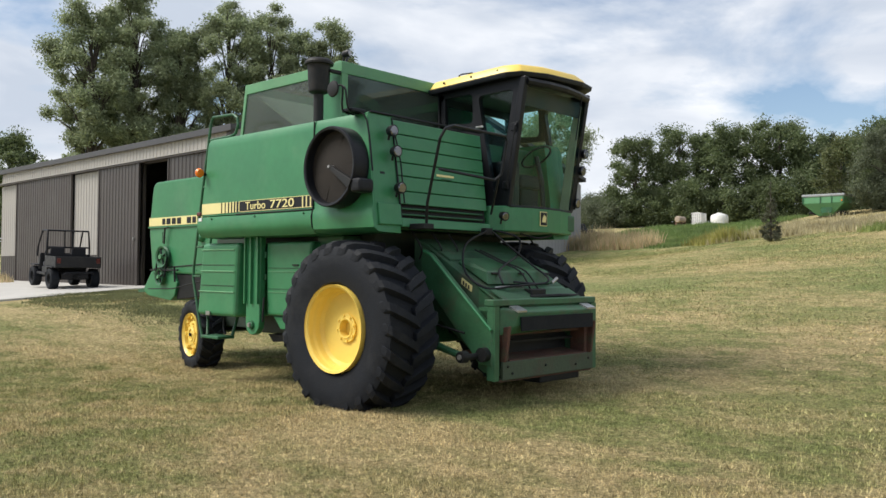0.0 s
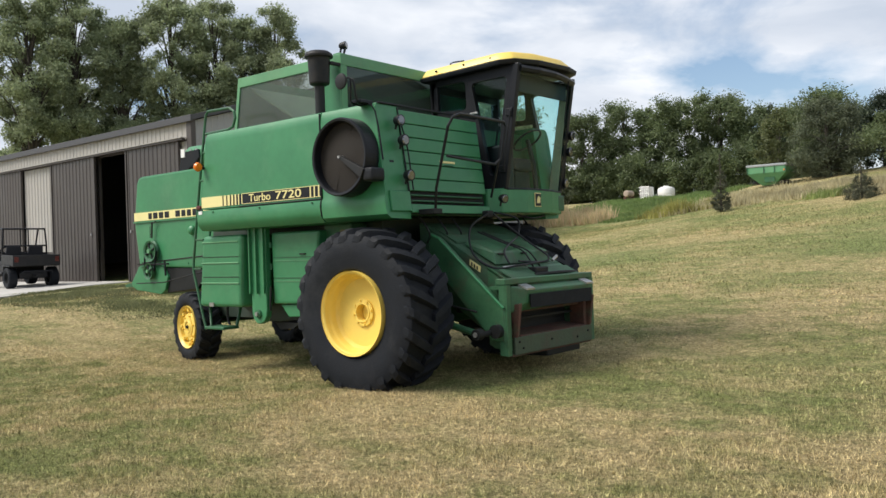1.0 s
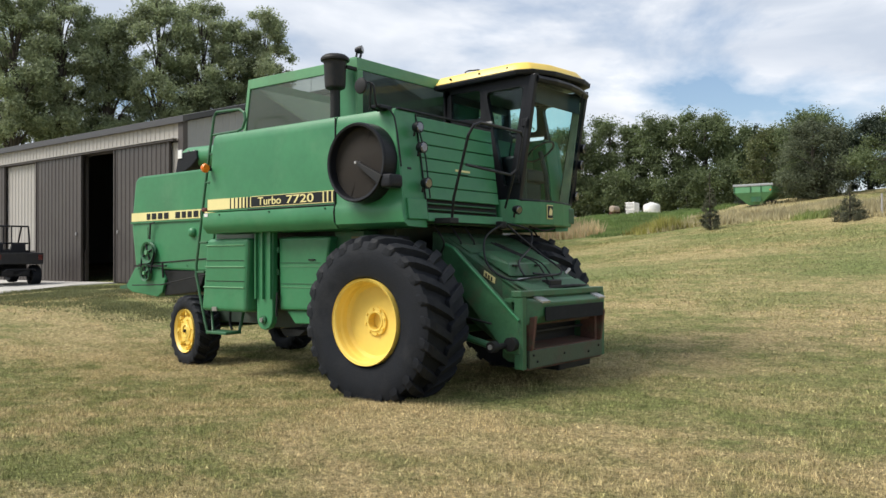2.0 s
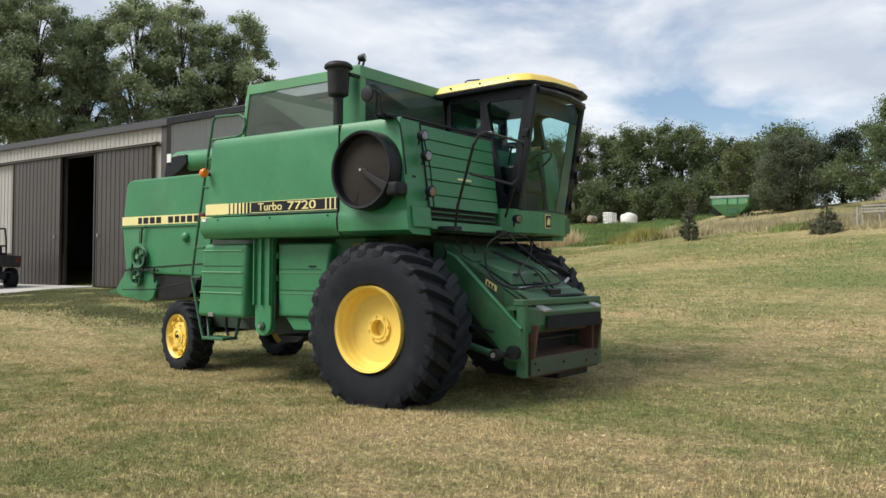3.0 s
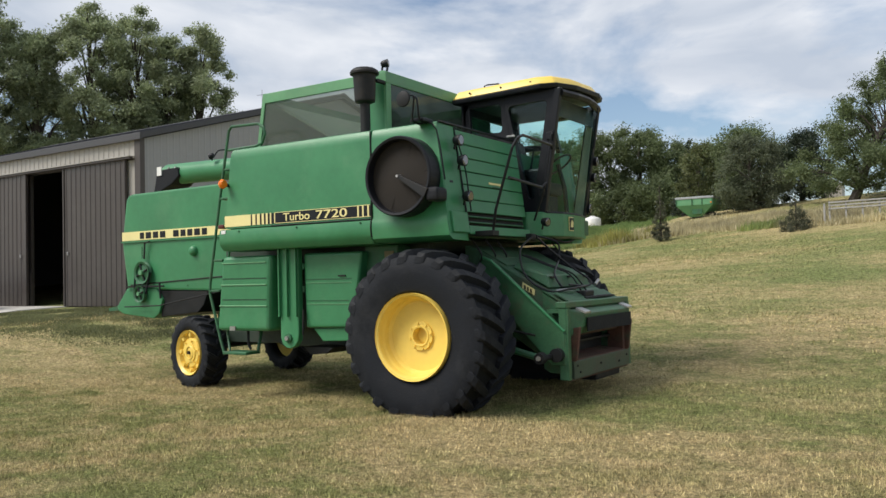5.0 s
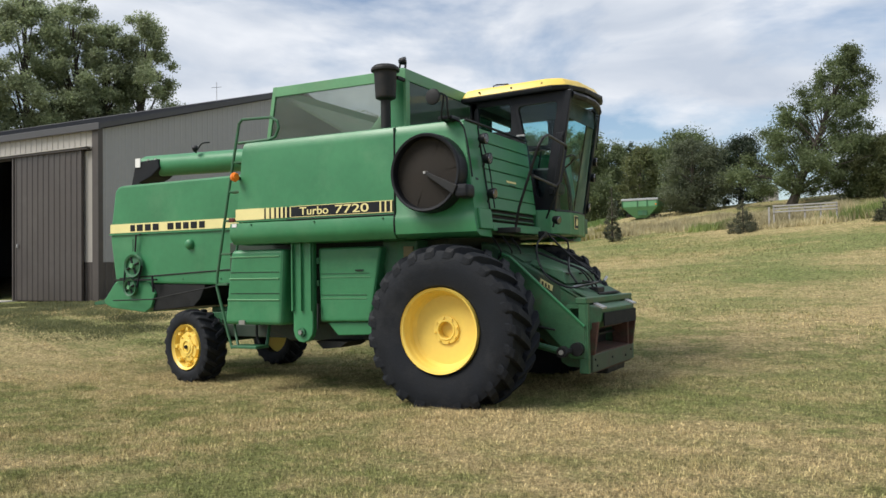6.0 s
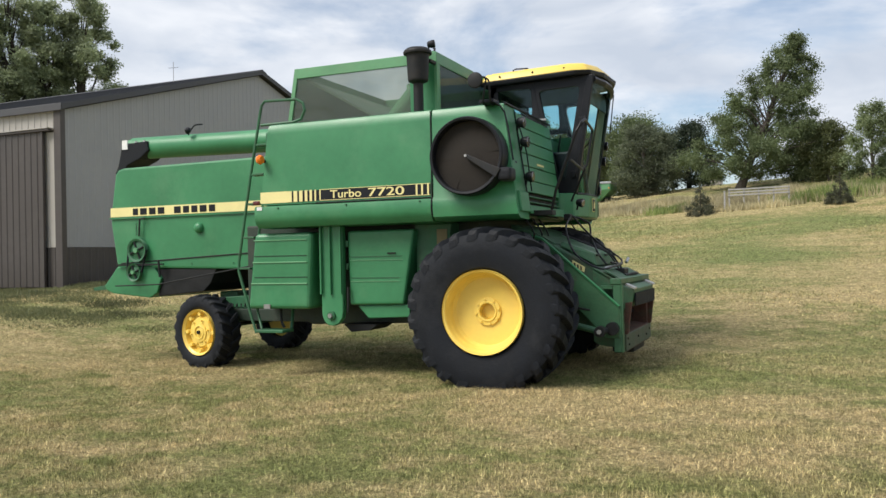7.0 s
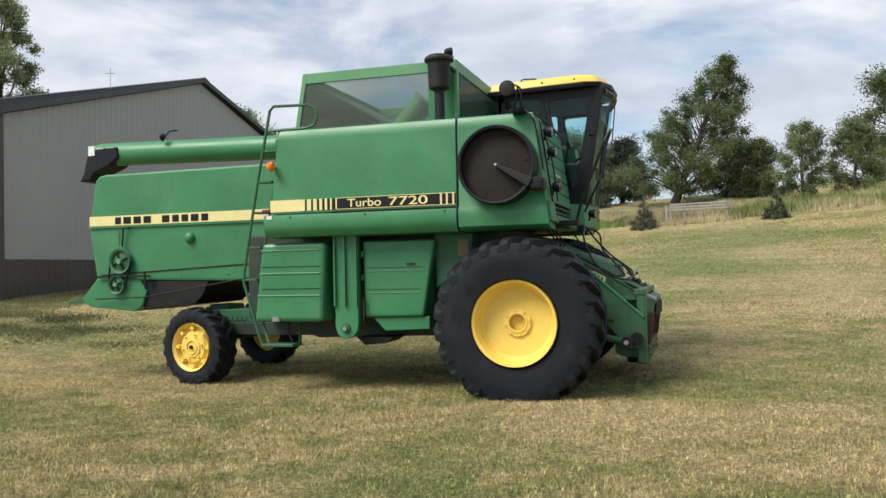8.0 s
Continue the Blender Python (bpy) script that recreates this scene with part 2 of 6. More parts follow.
# lawn: dry straw patches among green, worn soil
def lawn_material(name, blades=False):
    m = bpy.data.materials.new(name)
    m.use_nodes = True
    n, l = m.node_tree.nodes, m.node_tree.links
    bs = n["Principled BSDF"]
    bs.inputs["Roughness"].default_value = 0.9
    bs.inputs["Specular IOR Level"].default_value = 0.15
    co = n.new("ShaderNodeTexCoord")

    def tex(scale, detail, rough=0.6, stretch=None):
        t = n.new("ShaderNodeTexNoise")
        t.inputs["Scale"].default_value, t.inputs["Detail"].default_value, t.inputs["Roughness"].default_value = scale, detail, rough
        if stretch:
            mp = n.new("ShaderNodeMapping")
            mp.inputs["Scale"].default_value = stretch
            mp.inputs["Rotation"].default_value = (0, 0, radians(-12))
            l.new(co.outputs["Object"], mp.inputs["Vector"])
            l.new(mp.outputs["Vector"], t.inputs["Vector"])
        else:
            l.new(co.outputs["Object"], t.inputs["Vector"])
        return t.outputs["Fac"]

    def ramp(fac, a, b, ca, cb):
        r = n.new("ShaderNodeValToRGB")
        r.color_ramp.elements[0].position, r.color_ramp.elements[1].position = a, b
        r.color_ramp.elements[0].color, r.color_ramp.elements[1].color = (*ca, 1), (*cb, 1)
        l.new(fac, r.inputs["Fac"])
        return r.outputs["Color"]

    def mix(fac, a, b, kind="MIX"):
        x = n.new("ShaderNodeMixRGB")
        x.blend_type = kind
        if isinstance(fac, float):
            x.inputs["Fac"].default_value = fac
        else:
            l.new(fac, x.inputs["Fac"])
        l.new(a, x.inputs["Color1"])
        l.new(b, x.inputs["Color2"])
        return x.outputs["Color"]

    straw = ramp(tex(17, 10, 0.82), 0.30, 0.70, (0.27, 0.20, 0.10), (0.73, 0.59, 0.335))
    green = ramp(tex(19, 10, 0.82), 0.30, 0.70, (0.12, 0.14, 0.042), (0.365, 0.36, 0.155))
    lush = ramp(tex(13, 9, 0.8), 0.30, 0.70, (0.11, 0.15, 0.047), (0.29, 0.33, 0.135))
    patch = ramp(tex(2.2, 11, 0.78, (0.8, 1.0, 1.0)), 0.42, 0.57, (0, 0, 0), (1, 1, 1))
    wide = ramp(tex(0.45, 8, 0.68, (0.6, 1.0, 1.0)), 0.42, 0.57, (0, 0, 0), (1, 1, 1))
    both = ramp(mix(0.40, patch, wide), 0.16, 0.84, (0, 0, 0), (1, 1, 1))
    col = mix(both, green, straw)
    band = ramp(tex(0.16, 9, 0.68, (0.42, 1.0, 1.0)), 0.43, 0.55, (0.8, 0.8, 0.8), (0, 0, 0))
    xyz = n.new("ShaderNodeSeparateXYZ")
    l.new(co.outputs["Object"], xyz.inputs[0])
    slope = ramp(xyz.outputs["Z"], 0.05, 0.5, (0.3, 0.3, 0.3), (1, 1, 1))
    band = mix(1.0, band, slope, "MULTIPLY")
    col = mix(band, col, lush)
    swath = ramp(tex(0.34, 10, 0.72, (0.4, 1.0, 1.0)), 0.50, 0.60, (0, 0, 0), (0.6, 0.6, 0.6))
    col = mix(swath, col, straw)
    soil = ramp(tex(3.2, 8, 0.75), 0.58, 0.70, (0, 0, 0), (0.5, 0.5, 0.5))
    brown = ramp(tex(9, 5, 0.7), 0.3, 0.7, (0.15, 0.115, 0.075), (0.29, 0.23, 0.155))
    col = mix(soil, col, brown)
    fine = ramp(tex(95, 6, 0.85), 0.25, 0.75, (0.45, 0.45, 0.45), (1.5, 1.5, 1.5))
    col = mix(1.0, col, fine, "MULTIPLY")
    speck = ramp(tex(24, 5, 0.75), 0.36, 0.62, (0.50, 0.53, 0.50), (1.34, 1.33, 1.32))
    col = mix(1.0, col, speck, "MULTIPLY")
    mottle = ramp(tex(6.5, 9, 0.78), 0.32, 0.68, (0.66, 0.68, 0.62), (1.26, 1.24, 1.22))
    col = mix(1.0, col, mottle, "MULTIPLY")
    if blades:
        ge = n.new("ShaderNodeNewGeometry")
        hs = n.new("ShaderNodeHueSaturation")
        mr = n.new("ShaderNodeMapRange")
        mr.inputs["To Min"].default_value, mr.inputs["To Max"].default_value = 0.45, 1.75
        l.new(ge.outputs["Random Per Island"], mr.inputs["Value"])
        l.new(mr.outputs["Result"], hs.inputs["Value"])
        l.new(col, hs.inputs["Color"])
        col = hs.outputs["Color"]
    else:
        bp = n.new("ShaderNodeBump")
        bp.inputs["Strength"].default_value, bp.inputs["Distance"].default_value = 1.0, 0.05
        l.new(tex(45, 8, 0.8), bp.inputs["Height"])
        l.new(bp.outputs["Normal"], bs.inputs["Normal"])
    l.new(col, bs.inputs["Base Color"])
    return m


LAWN = lawn_material("dry_lawn")
BLADES = lawn_material("grass_blades", True)


# mesh helpers
def part(name, bm, mat, parent=None, label="", smooth=False):
    """Links a bmesh, given in world metres, as one mesh object under a thing or a part."""
    me = bpy.data.meshes.new(name)
    bmesh.ops.recalc_face_normals(bm, faces=bm.faces)
    bm.to_mesh(me)
    bm.free()
    if smooth:
        for p in me.polygons:
            p.use_smooth = True
        me.set_sharp_from_angle(angle=radians(38))
    me.materials.append(mat)
    ob = new(name, me)
    if parent:
        ob.parent = parent
        if parent.type == "EMPTY":
            ob.matrix_parent_inverse = Matrix.Translation(-parent.location)
    if label:
        ob["label"] = label
    return ob


def thing(name, place, label, category, group="", kind=""):
    ob = new(name)
    ob.empty_display_size = 0.3
    ob.location = place
    return tagged(ob, label, category, group, kind)


def mesh_of(verts, faces):
    bm = bmesh.new()
    vs = [bm.verts.new(v) for v in verts]
    for f in faces:
        bm.faces.new([vs[i] for i in f])
    return bm


def bevelled(bm, r, seg=2, angle=0.5):
    if r:
        edges = [e for e in bm.edges if len(e.link_faces) == 2 and e.calc_face_angle(0) > angle]
        bmesh.ops.bevel(bm, geom=edges, offset=r, segments=seg, profile=0.6, affect="EDGES", clamp_overlap=True)
    return bm


def box(x0, x1, y0, y1, z0, z1, r=0.0, seg=2):
    bm = bmesh.new()
    bmesh.ops.create_cube(bm, size=1)
    for v in bm.verts:
        v.co = Vector(((x0 + x1) / 2 + v.co.x * (x1 - x0), (y0 + y1) / 2 + v.co.y * (y1 - y0), (z0 + z1) / 2 + v.co.z * (z1 - z0)))
    return bevelled(bm, r, seg)


def hexa(bottom, top, r=0.0, seg=2):
    """A solid from four bottom and four top corners."""
    bm = mesh_of(list(bottom) + list(top), [(0, 1, 2, 3), (4, 5, 6, 7), (0, 1, 5, 4), (1, 2, 6, 5), (2, 3, 7, 6), (3, 0, 4, 7)])
    bmesh.ops.recalc_face_normals(bm, faces=bm.faces)
    return bevelled(bm, r, seg)


def prism(poly, axis, a, b, r=0.0, seg=2):
    """A polygon in the plane across an axis, drawn out along it from a to b."""
    def put(p, d):
        return {"x": (d, p[0], p[1]), "y": (p[0], d, p[1]), "z": (p[0], p[1], d)}[axis]
    k = len(poly)
    verts = [put(p, a) for p in poly] + [put(p, b) for p in poly]
    faces = [tuple(range(k)), tuple(range(k, 2 * k))] + [(i, (i + 1) % k, k + (i + 1) % k, k + i) for i in range(k)]
    bm = mesh_of(verts, faces)
    bmesh.ops.recalc_face_normals(bm, faces=bm.faces)
    return bevelled(bm, r, seg)


def add_rod(bm, p0, p1, r0, r1=None, seg=12):
    p0, p1 = Vector(p0), Vector(p1)
    r1 = r0 if r1 is None else r1
    d = (p1 - p0).normalized()
    u = d.orthogonal().normalized()
    w = d.cross(u)
    rings = []
    for p, r in ((p0, r0), (p1, r1)):
        rings.append([bm.verts.new(p + (u * math.cos(2 * math.pi * i / seg) + w * math.sin(2 * math.pi * i / seg)) * r) for i in range(seg)])
    for i in range(seg):
        bm.faces.new((rings[0][i], rings[0][(i + 1) % seg], rings[1][(i + 1) % seg], rings[1][i]))
    bm.faces.new(rings[0][::-1])
    bm.faces.new(rings[1])
    return bm


def rod(p0, p1, r0, r1=None, seg=12):
    return add_rod(bmesh.new(), p0, p1, r0, r1, seg)


def smooth_path(points, steps=6):
    pts = [Vector(p) for p in points]
    out = []
    for i in range(len(pts) - 1):
        a, b, c, d = pts[max(i - 1, 0)], pts[i], pts[i + 1], pts[min(i + 2, len(pts) - 1)]
        for k in range(steps):
            t = k / steps
            out.append(0.5 * ((2 * b) + (c - a) * t + (2 * a - 5 * b + 4 * c - d) * t * t + (3 * b - a - 3 * c + d) * t ** 3))
    return out + [pts[-1]]


def add_tube(bm, pts, r, seg=8, radii=None):
    pts = [Vector(p) for p in pts]
    rings, u = [], None
    for i, p in enumerate(pts):
        d = (pts[min(i + 1, len(pts) - 1)] - pts[max(i - 1, 0)]).normalized()
        u = d.orthogonal().normalized() if u is None else (u - d * u.dot(d)).normalized()
        w = d.cross(u)
        rr = radii[i] if radii else r
        rings.append([bm.verts.new(p + (u * math.cos(2 * math.pi * k / seg) + w * math.sin(2 * math.pi * k / seg)) * rr) for k in range(seg)])
    for a, b in zip(rings, rings[1:]):
        for k in range(seg):
            bm.faces.new((a[k], a[(k + 1) % seg], b[(k + 1) % seg], b[k]))
    bm.faces.new(rings[0][::-1])
    bm.faces.new(rings[-1])
    return bm


def tube(pts, r, seg=8, soft=0):
    return add_tube(bmesh.new(), smooth_path(pts, soft) if soft else pts, r, seg)


def lathe(profile, centre, axis="y", seg=48, closed=False):
    """Turns a profile of (radius, distance along the axis) about an axis through centre."""
    bm = bmesh.new()
    rings = []
    for r, d in profile:
        ring = []
        for i in range(seg):
            a = 2 * math.pi * i / seg
            c, s = r * math.cos(a), r * math.sin(a)
            p = {"y": (c, d, s), "x": (d, c, s), "z": (c, s, d)}[axis]
            ring.append(bm.verts.new(Vector(centre) + Vector(p)))
        rings.append(ring)
    pairs = list(zip(rings, rings[1:])) + ([(rings[-1], rings[0])] if closed else [])
    for a, b in pairs:
        for i in range(seg):
            bm.faces.new((a[i], a[(i + 1) % seg], b[(i + 1) % seg], b[i]))
    if not closed:
        if profile[0][0] > 1e-4:
            bm.faces.new(rings[0][::-1])
        if profile[-1][0] > 1e-4:
            bm.faces.new(rings[-1])
    bmesh.ops.remove_doubles(bm, verts=bm.verts, dist=1e-5)
    return bm


def lettering(name, text, place, size, mat, parent, turn=(90, 0, 0), stretch=1.0, bold=0.0, slant=0.0):
    cu = bpy.data.curves.new(name, "FONT")
    cu.body, cu.size, cu.extrude, cu.offset, cu.shear = text, size, 0.002, bold, slant
    ob = bpy.data.objects.new(name, cu)
    scene.collection.objects.link(ob)
    me = bpy.data.meshes.new_from_object(ob)
    bpy.data.objects.remove(ob)
    me.name = name
    m = pose(*place, *turn) @ Matrix.Diagonal((stretch, 1, 1, 1))
    me.transform(m)
    me.materials.clear()
    me.materials.append(mat)
    made = new(name, me)
    made.parent = parent
    if parent.type == "EMPTY":
        made.matrix_parent_inverse = Matrix.Translation(-parent.location)
    return made


# ground
def ease(v):
    v = min(1.0, max(0.0, v))
    return v * v * (3 - 2 * v)


def ground_z(x, y):
    far = min(3.6, max(1.6, 2.83 + 0.065 * x))
    u = (y - 3.0) / 20.0
    swell = 0.09 * ease((x + 5.2) / 6.0) + 0.08 * ease(y / 4.0)
    if u <= 0:
        hill = swell
    elif u <= 1:
        hill = swell * (1 - u) + far * u ** 1.25
    else:
        hill = far + 0.16 * min(y - 23.0, 11.0) + 0.06 * max(0.0, y - 34.0)
    yard = max(0.0, 0.45 + 0.042 * y)
    if y > 8:
        yard = 0.786 + 0.078 * (min(y, 23.0) - 8) + 0.16 * min(max(0.0, y - 23.0), 11.0) + 0.06 * min(40.0, max(0.0, y - 34.0))
    k = ease((-x - 5.5) / 8.0)
    return hill * (1 - k) + yard * k


def build_ground():
    xs = [-900, -500, -260, -150, -90, -60] + [-45 + i * 0.75 for i in range(101)] + [40, 60, 100, 180, 300, 600, 900]
    ys = [-900, -500, -250, -120, -60, -35] + [-22 + i * 0.75 for i in range(91)] + [55, 70, 100, 160, 300, 600, 1200]
    verts = []
    for y in ys:
        for x in xs:
            z = ground_z(x, y)
            if -45 < x < 35 and -22 < y < 47:
                z += 0.035 * noise.noise(Vector((x * 0.25, y * 0.25, 0))) * ease((abs(x + 2) + abs(y)) / 8 - 0.6)
            verts.append((x, y, z))
    w = len(xs)
    faces = [(j * w + i, j * w + i + 1, (j + 1) * w + i + 1, (j + 1) * w + i) for j in range(len(ys) - 1) for i in range(w - 1)]
    me = bpy.data.meshes.new("ground")
    me.from_pydata(verts, [], faces)
    for p in me.polygons:
        p.use_smooth = True
    me.materials.append(LAWN)
    tagged(new("ground", me), "mown lawn, half dried to straw, rising to a bank", "lawn", kind="structure")


build_ground()


# barn of ribbed steel sheets
def ribbed(x0, x1, bottom, top, y, axis="x", pitch=0.23, proud=0.018, thick=0.05, sign=-1):
    """An upright ribbed sheet along x (or y) from x0 to x1; top may be a function of the distance along it."""
    tops = top if callable(top) else (lambda s: top)
    line = [(x0, 0.0)]
    c = x0 + pitch / 2
    while c < x1 - 0.03:
        for dx, h in ((-0.035, 0.0), (-0.015, proud), (0.015, proud), (0.035, 0.0)):
            if x0 < c + dx < x1:
                line.append((c + dx, h))
        c += pitch
    line.append((x1, 0.0))
    verts, faces = [], []
    for s, h in line:
        for depth in (y + sign * h, y - sign * thick):
            for z in (bottom, tops(s)):
                verts.append((s, depth, z) if axis == "x" else (depth, s, z))
    k = len(line)
    for i in range(k - 1):
        a, b = 4 * i, 4 * (i + 1)
        faces += [(a, b, b + 1, a + 1), (a + 2, a + 3, b + 3, b + 2), (a + 1, b + 1, b + 3, a + 3), (a, a + 2, b + 2, b)]
    faces += [(0, 1, 3, 2), (4 * k - 4, 4 * k - 2, 4 * k - 1, 4 * k - 3)]
    return mesh_of(verts, faces)


def build_barn():
    W, E_, S, N = -32.8, -14.65, 8.0, 26.0
    base, eave, track, sill = 0.62, 5.44, 4.88, 1.86
    ridge_y, ridge_z = 16.7, 7.98
    barn = thing("barn", (W, S, base), "long dark steel barn with pale panels and open sliding door", "barn")

    def gable_top(s):
        return eave + (ridge_z - eave) * (1 - abs(s - ridge_y) / (ridge_y - S))
    part("wall", ribbed(-25.3, -22.95, sill, track, S), SHEET_CREAM, barn, "pale stone ribbed steel panel")
    part("wall", ribbed(-32.75, -30.7, sill, track, S), SHEET_CREAM, barn, "pale stone ribbed steel panel")
    part("wall", ribbed(-15.25, -14.85, sill, track, S), SHEET_CREAM, barn, "pale stone ribbed steel panel")
    for a, b in ((-32.75, -20.0), (-18.05, -14.85)):
        part("wainscot", ribbed(a, b, base, sill - 0.01, S + 0.002), SHEET_DARK, barn, "dark brown ribbed wainscot")
    part("header", ribbed(-32.75, -14.85, track + 0.06, eave, S), SHEET_CREAM, barn, "pale stone ribbed header above the doors")
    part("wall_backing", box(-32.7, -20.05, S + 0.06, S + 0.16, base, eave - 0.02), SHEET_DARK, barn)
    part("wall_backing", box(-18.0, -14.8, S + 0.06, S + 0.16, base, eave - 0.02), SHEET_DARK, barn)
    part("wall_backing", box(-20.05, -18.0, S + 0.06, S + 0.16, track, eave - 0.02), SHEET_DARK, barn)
    for a, b, d in ((-22.96, -20.02, 0.11), (-18.05, -15.2, 0.11), (-30.72, -25.32, 0.11)):
        door = part("sliding_door", ribbed(a, b, base + 0.2, track + 0.02, S - d), SHEET_DARK, barn, "dark brown ribbed sliding door")
        for x in (a, b):
            part("edge_trim", box(x - 0.03, x + 0.03, S - d - 0.035, S - d + 0.05, base + 0.19, track + 0.02, 0.006, 1), SHEET_DARK, door)
    part("door_handle", box(-17.85, -17.81, S - 0.17, S - 0.135, 2.32, 2.42, 0.008), STEEL, barn, "bare steel handle")
    part("door_handle", box(-20.29, -20.25, S - 0.17, S - 0.135, 2.32, 2.42, 0.008), STEEL, barn, "bare steel handle")
    part("door_track", box(-32.75, -14.9, S - 0.19, S - 0.07, track + 0.02, track + 0.075, 0.01), SHEET_DARK, barn)
    part("drip_flashing", box(-32.75, -14.9, S - 0.22, S - 0.03, track + 0.08, track + 0.105, 0.004, 1), SHEET_CREAM, barn)
    part("corner_trim", box(E_ - 0.2, E_ + 0.04, S - 0.06, S + 0.10, base, eave + 0.05, 0.01), SHEET_DARK, barn)
    part("gable_wall", ribbed(S + 0.10, N, sill, gable_top, E_, "y", proud=0.010, sign=1), SHEET_GREY, barn, "grey ribbed steel gable wall")
    part("gable_wainscot", ribbed(S + 0.10, N, base, sill - 0.01, E_ + 0.003, "y", sign=1), SHEET_DARK, barn, "dark ribbed wainscot")
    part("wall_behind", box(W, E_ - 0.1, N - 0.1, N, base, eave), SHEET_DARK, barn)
    part("end_wall", prism([(S + 0.2, base), (N, base), (N, eave), (ridge_y, ridge_z), (S + 0.2, eave)], "x", W - 0.05, W + 0.05), SHEET_GREY, barn)
    part("barn_floor", box(W, E_ - 0.1, S + 0.05, N, base - 0.1, 0.80), CONCRETE, barn)
    slope = (ridge_z - eave) / (ridge_y - S)
    for side, y_edge in ((-1, S - 0.12), (1, N + 0.12)):
        z_edge = eave - slope * 0.12
        poly = [(y_edge, z_edge + 0.06), (ridge_y, ridge_z + 0.06), (ridge_y, ridge_z + 0.16), (y_edge, z_edge + 0.16)]
        roof = part("roof", prism(poly, "x", W - 0.35, E_ + 0.16), ROOF, barn, "dark ribbed steel roof")
        rib = bmesh.new()
        x = W - 0.2
        while x < E_ + 0.12:
            add_tube(rib, [(x, y_edge, z_edge + 0.165), (x, ridge_y, ridge_z + 0.165)], 0.02, 4)
            x += 0.3
        part("roof_rib", rib, ROOF, roof)
        part("eave_fascia", box(W - 0.36, E_ + 0.17, y_edge - 0.03, y_edge + 0.04, z_edge + 0.0, z_edge + 0.19, 0.01), ROOF, barn)
        rake = [(y_edge, z_edge + 0.03), (ridge_y, ridge_z + 0.03), (ridge_y, ridge_z + 0.175), (y_edge, z_edge + 0.175)]
        part("rake_trim", prism(rake, "x", E_ + 0.14, E_ + 0.18), ROOF, barn)
    part("ridge_cap", prism([(ridge_y - 0.3, ridge_z + 0.10), (ridge_y, ridge_z + 0.21), (ridge_y + 0.3, ridge_z + 0.10)], "x", W - 0.36, E_ + 0.19), ROOF, barn)
    part("roof_aerial", tube([(-17.5, 15.6, 7.7), (-17.5, 15.6, 8.55)], 0.012, 5), STEEL, barn)
    part("roof_aerial", tube([(-17.5, 15.35, 8.3), (-17.5, 15.85, 8.42)], 0.01, 5), STEEL, barn)


build_barn()


def build_apron():
    edge = [(-36, 7.98), (-18.0, 7.98), (-18.25, 6.6), (-16.3, 2.6), (-14.9, -1.0), (-36, -1.0)]
    verts = [(x, y, ground_z(x, y) + d) for d in (0.035, -0.15) for x, y in edge]
    k = len(edge)
    faces = [tuple(range(k)), tuple(range(k, 2 * k))] + [(i, (i + 1) % k, k + (i + 1) % k, k + i) for i in range(k)]
    tagged(part("concrete_apron", mesh_of(verts, faces), CONCRETE), "pale concrete apron before the barn doors", "pavement", kind="structure")


build_apron()


# trees, shrubs and grasses
def leaf_cloud(name, centres, radii, count, size, mat, parent, seed, flat=0.8, aspect=0.55):
    """Pointed leaves strewn round the clump centres, dense inside and thinning to a ragged edge."""
    rng = np.random.default_rng(seed)
    centres, radii = np.array(centres), np.array(radii)
    pick = rng.choice(len(centres), count, p=radii ** 2 / np.sum(radii ** 2))
    d = rng.normal(size=(count, 3))
    d /= np.linalg.norm(d, axis=1)[:, None]
    r = radii[pick] * np.minimum(1.18 + 0.12 * rng.random(count), 0.14 + np.abs(rng.normal(0, 0.56, count)))
    p = centres[pick] + d * r[:, None] * np.array([1, 1, flat])
    a = rng.normal(size=(count, 3))
    a /= np.linalg.norm(a, axis=1)[:, None]
    b = np.cross(a, rng.normal(size=(count, 3)))
    b /= np.linalg.norm(b, axis=1)[:, None]
    s = size * rng.uniform(0.6, 1.4, count)[:, None]
    tri = np.stack([p - a * s - b * s * aspect, p - a * s * 0.6 + b * s * aspect, p + a * s], 1).reshape(-1, 3)
    me = bpy.data.meshes.new(name)
    me.vertices.add(3 * count)
    me.vertices.foreach_set("co", tri.ravel())
    me.loops.add(3 * count)
    me.loops.foreach_set("vertex_index", np.arange(3 * count))
    me.polygons.add(count)
    me.polygons.foreach_set("loop_start", np.arange(0, 3 * count, 3))
    me.update(calc_edges=True)
    me.materials.append(mat)
    ob = new(name, me)
    ob.parent = parent
    ob.matrix_parent_inverse = Matrix.Translation(-parent.location)
    return ob


